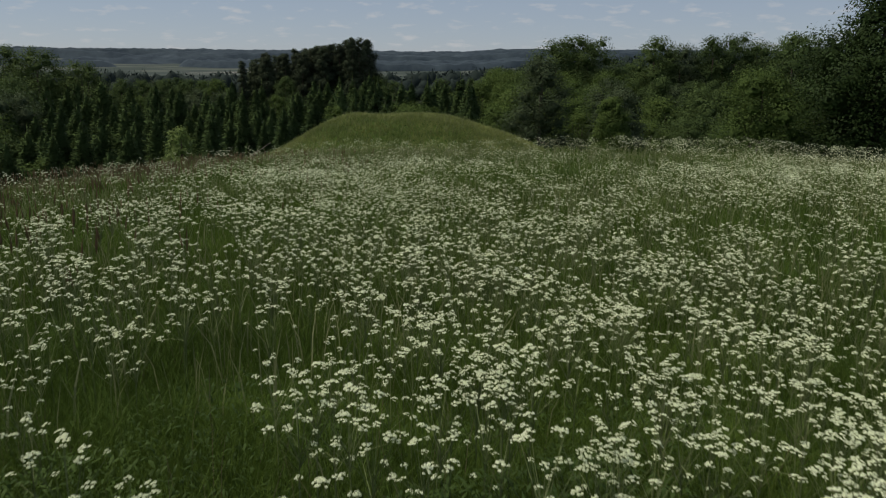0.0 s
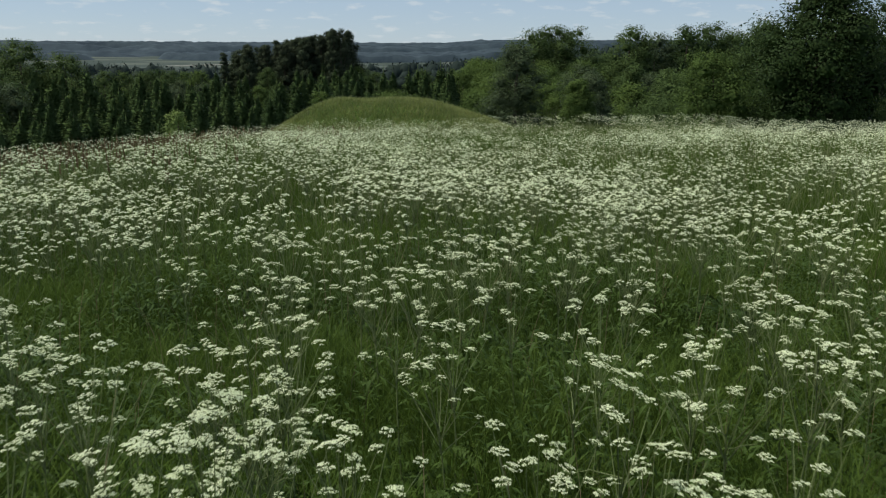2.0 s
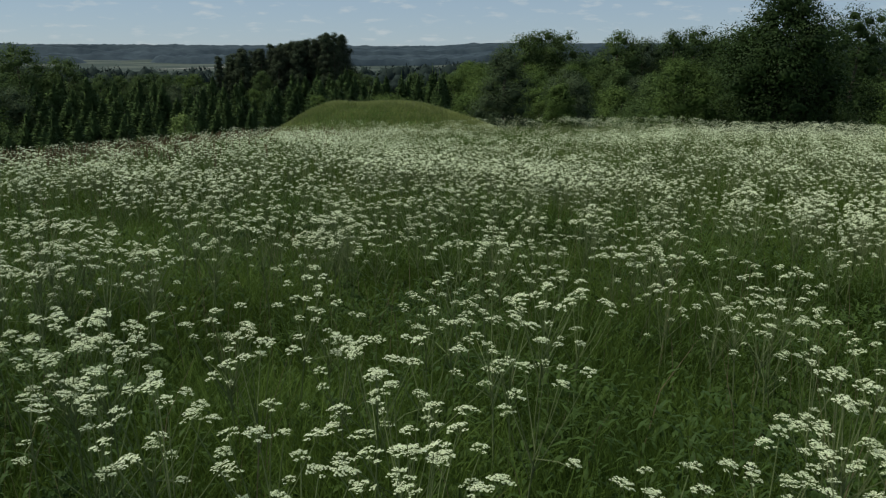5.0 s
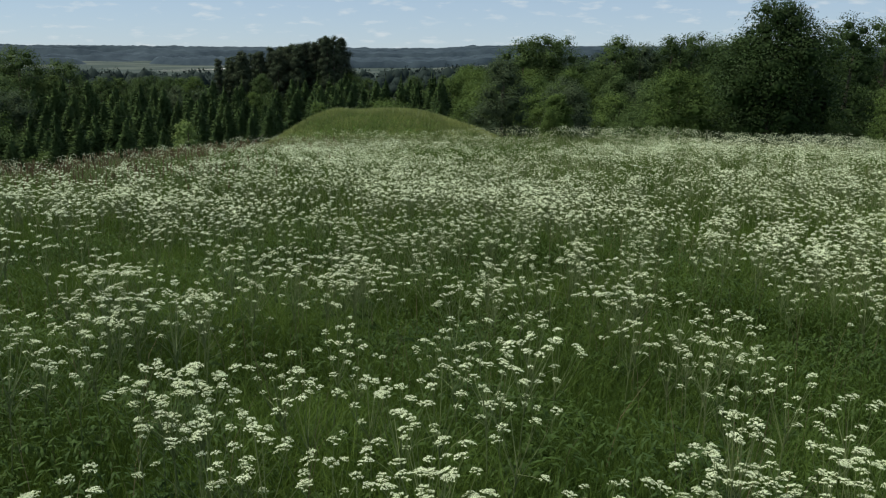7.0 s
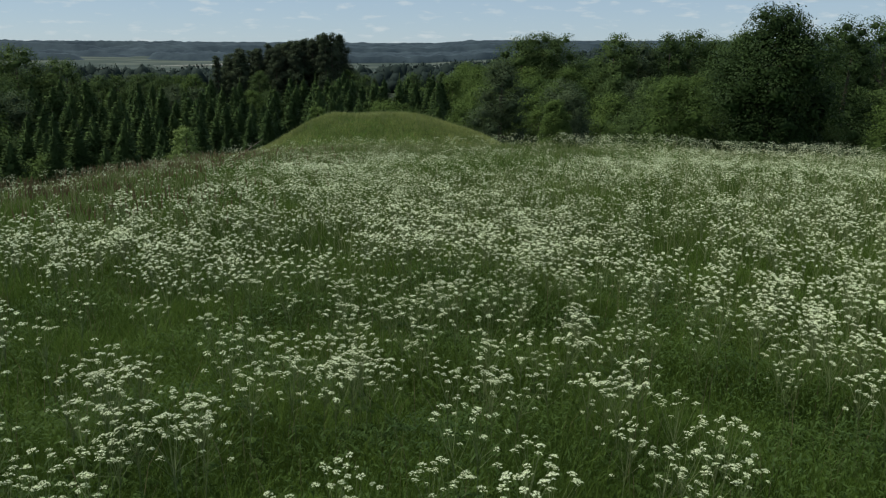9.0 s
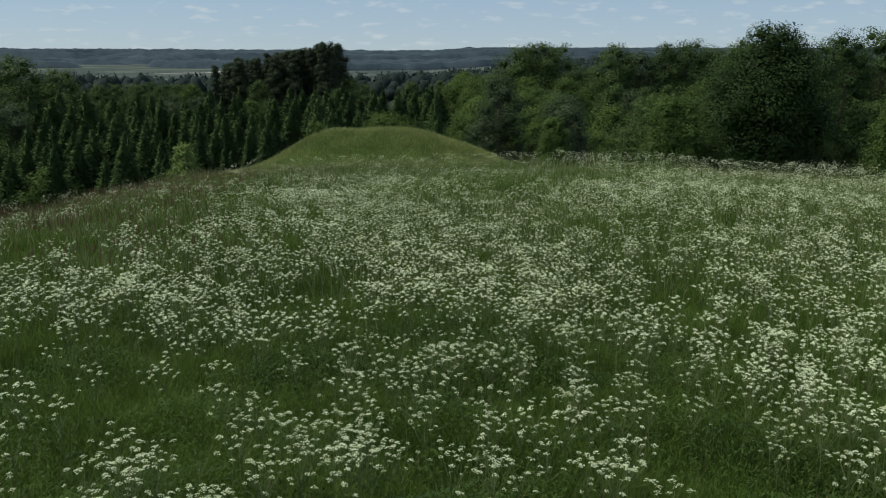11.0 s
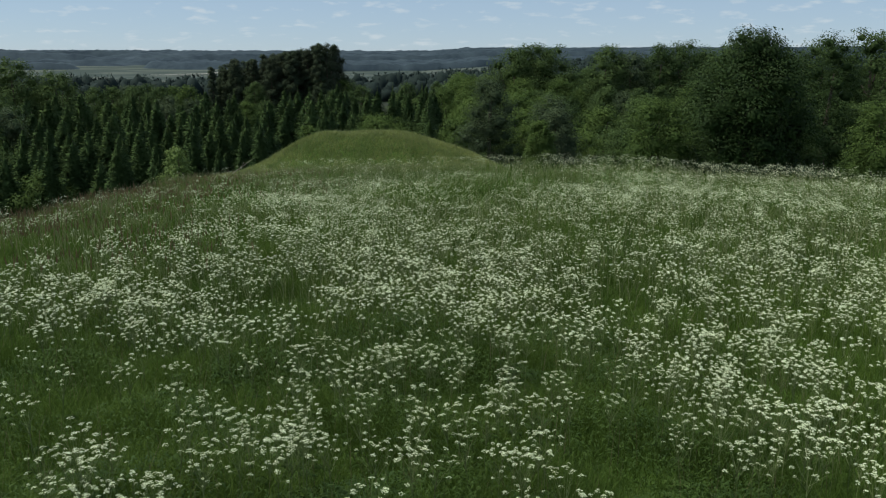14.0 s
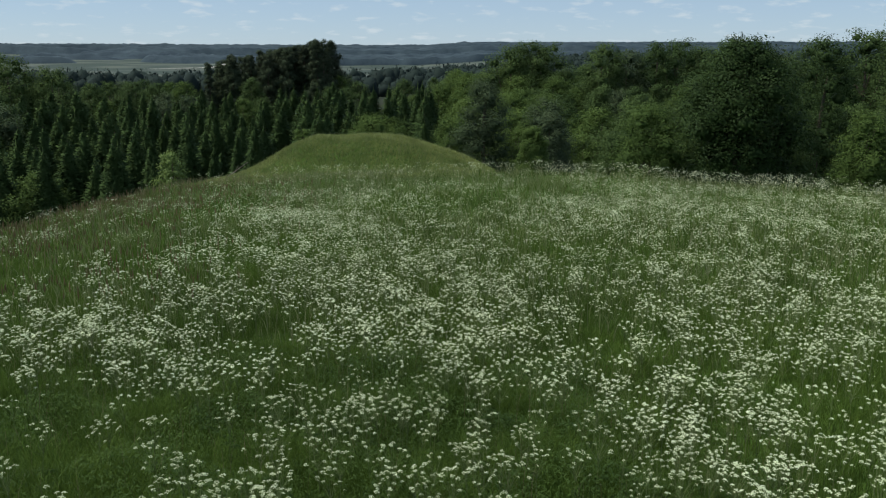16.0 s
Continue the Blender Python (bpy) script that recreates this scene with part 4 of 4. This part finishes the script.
tufts = 0.52 * np.clip(0.86 + 0.2 * np.sin(1.9 * gx + 1.6 * np.sin(1.1 * gy)) + 0.18 * np.sin(2.7 * gy + 1.4 * np.sin(1.7 * gx + 1.0)) + 0.1 * np.sin(5.3 * gx + 4.1 * gy), 0.4, 1.15)
grass_patch("meadow_grass", "tall green meadow grass between the flowers", gx, gy, tufts, np.minimum(0.0022 * wide, 0.01), 0.85, M_GRASS)
gx, gy = on_top(*scatter(-20, 6, 43, 78, 150), limit=4.0)
keep = knoll_r(gx, gy) < 11
grass_patch("knoll_grass", "shorter yellow-green grass on the knoll", gx[keep], gy[keep], 0.27, 0.016, 1.1, M_KNOLL)
gx, gy = on_top(*scatter(-22, -9.5, 8, 54, 10), limit=5.0)
keep = rng.random(len(gx)) < np.interp(gx, [-19, -15, -9.5], [1, 0.7, 0.05])
grass_patch("dry_grass", "reddish-brown seed heads of dry grass on the slope", gx[keep], gy[keep], 0.75, 0.012, 0.35, M_DRY)
gx, gy = on_top(*scatter(-16, 34, 5, 52, 24), limit=1.0)
keep = (knoll_r(gx, gy) > 5) & (rng.random(len(gx)) < np.clip(0.6 + 1.3 * np.array([noise.noise((p * 0.12, q * 0.12, 6.0)) for p, q in zip(gx, gy)]), 0.1, 1))
grass_patch("pale_grass", "pale grey-green flowering grass across the meadow", gx[keep], gy[keep], 0.72, 0.008, 0.4, M_PALE)
gx, gy = on_top(*scatter(-18, 4, 46, 78, 14), limit=4.0)
keep = knoll_r(gx, gy) < 8
grass_patch("pale_grass", "pale seeding grass on the knoll", gx[keep], gy[keep], 0.42, 0.014, 0.6, M_PALE)
gx, gy = scatter(-6, 6, -7, 6, 9)
grass_patch("seed_grass", "pale seeding grass stalks among the flowers", gx, gy, 0.8, 0.002, 0.35, M_DRY)

# reddish sorrel spikes on the upper left of the field
sx, sy = on_top(*scatter(-17, -3, 8, 38, 9), limit=1.0)
keep = rng.random(len(sx)) < np.interp(sx, [-12, -8, -3], [1, 0.8, 0.05]) * np.clip(0.5 + 1.6 * np.array([noise.noise((p * 0.25, q * 0.25, 9.0)) for p, q in zip(sx, sy)]), 0.05, 1)
sx, sy = sx[keep], sy[keep]
spike = [(-0.014, 0, 0), (0, 0.014, 0), (0.014, 0, 0), (0, -0.014, 0), (0, 0, 0.16), (0, 0, -0.08)]
v, f = stamp(np.array(spike), [(0, 1, 4), (1, 2, 4), (2, 3, 4), (3, 0, 4), (1, 0, 5), (2, 1, 5), (3, 2, 5), (0, 3, 5)], np.stack([sx, sy, ground(sx, sy) + rng.uniform(0.6, 0.85, len(sx))], 1), rng.uniform(0, 6.28, len(sx)), rng.uniform(0.8, 1.4, len(sx)), rng.uniform(-0.2, 0.2, len(sx)))
thing("sorrel_spikes", "reddish-brown sorrel spikes in the tall grass", "sorrel", kind="stuff", mesh=mesh_of("sorrel_spikes", v, f, M_SORREL))

# broad low leaves under the grass
lx, ly = scatter(-5, 5.5, -6.5, 6, 900)
lz = ground(lx, ly) + 0.5 * rng.random(len(lx)) ** 0.8 * np.clip(0.8 + 0.35 * np.sin(2.3 * lx + np.sin(1.9 * ly)) + 0.25 * np.sin(3.1 * ly + 1.0), 0.25, 1.3)
leaf_t = [(-0.5, -0.05, 0), (-0.1, -0.15, 0.05), (0.6, 0, -0.15), (-0.1, 0.15, 0.05), (-0.5, 0.05, 0)]
v, f = stamp(np.array(leaf_t), [(0, 1, 2, 3, 4)], np.stack([lx, ly, lz], 1), rng.uniform(0, 6.28, len(lx)), rng.uniform(0.03, 0.07, len(lx)), rng.uniform(-0.9, 0.9, len(lx)))
thing("low_herbs", "low leafy green herbs under the grass", "herbs", kind="stuff", mesh=mesh_of("low_herbs", v, f, M_HERB))

# fallen dead branch leaning at the knoll's foot
dead = thing("dead_branch", "bare weathered branch leaning at the knoll's foot", "branch", m=pose(-10.6 * S, 38.6 * S, gz(-10.6 * S, 38.6 * S) + 0.1, 0, 0, 40))
part("stick", mesh_of("stick", *tube([(0, 0, 0), (1.0, 0.1, 0.5), (2.1, 0.0, 1.15)], [0.04, 0.03, 0.012], 6), M_DEAD), dead)
part("twig", mesh_of("twig", *tube([(1.0, 0.1, 0.5), (1.4, 0.35, 0.9)], [0.018, 0.006], 5), M_DEAD), dead)
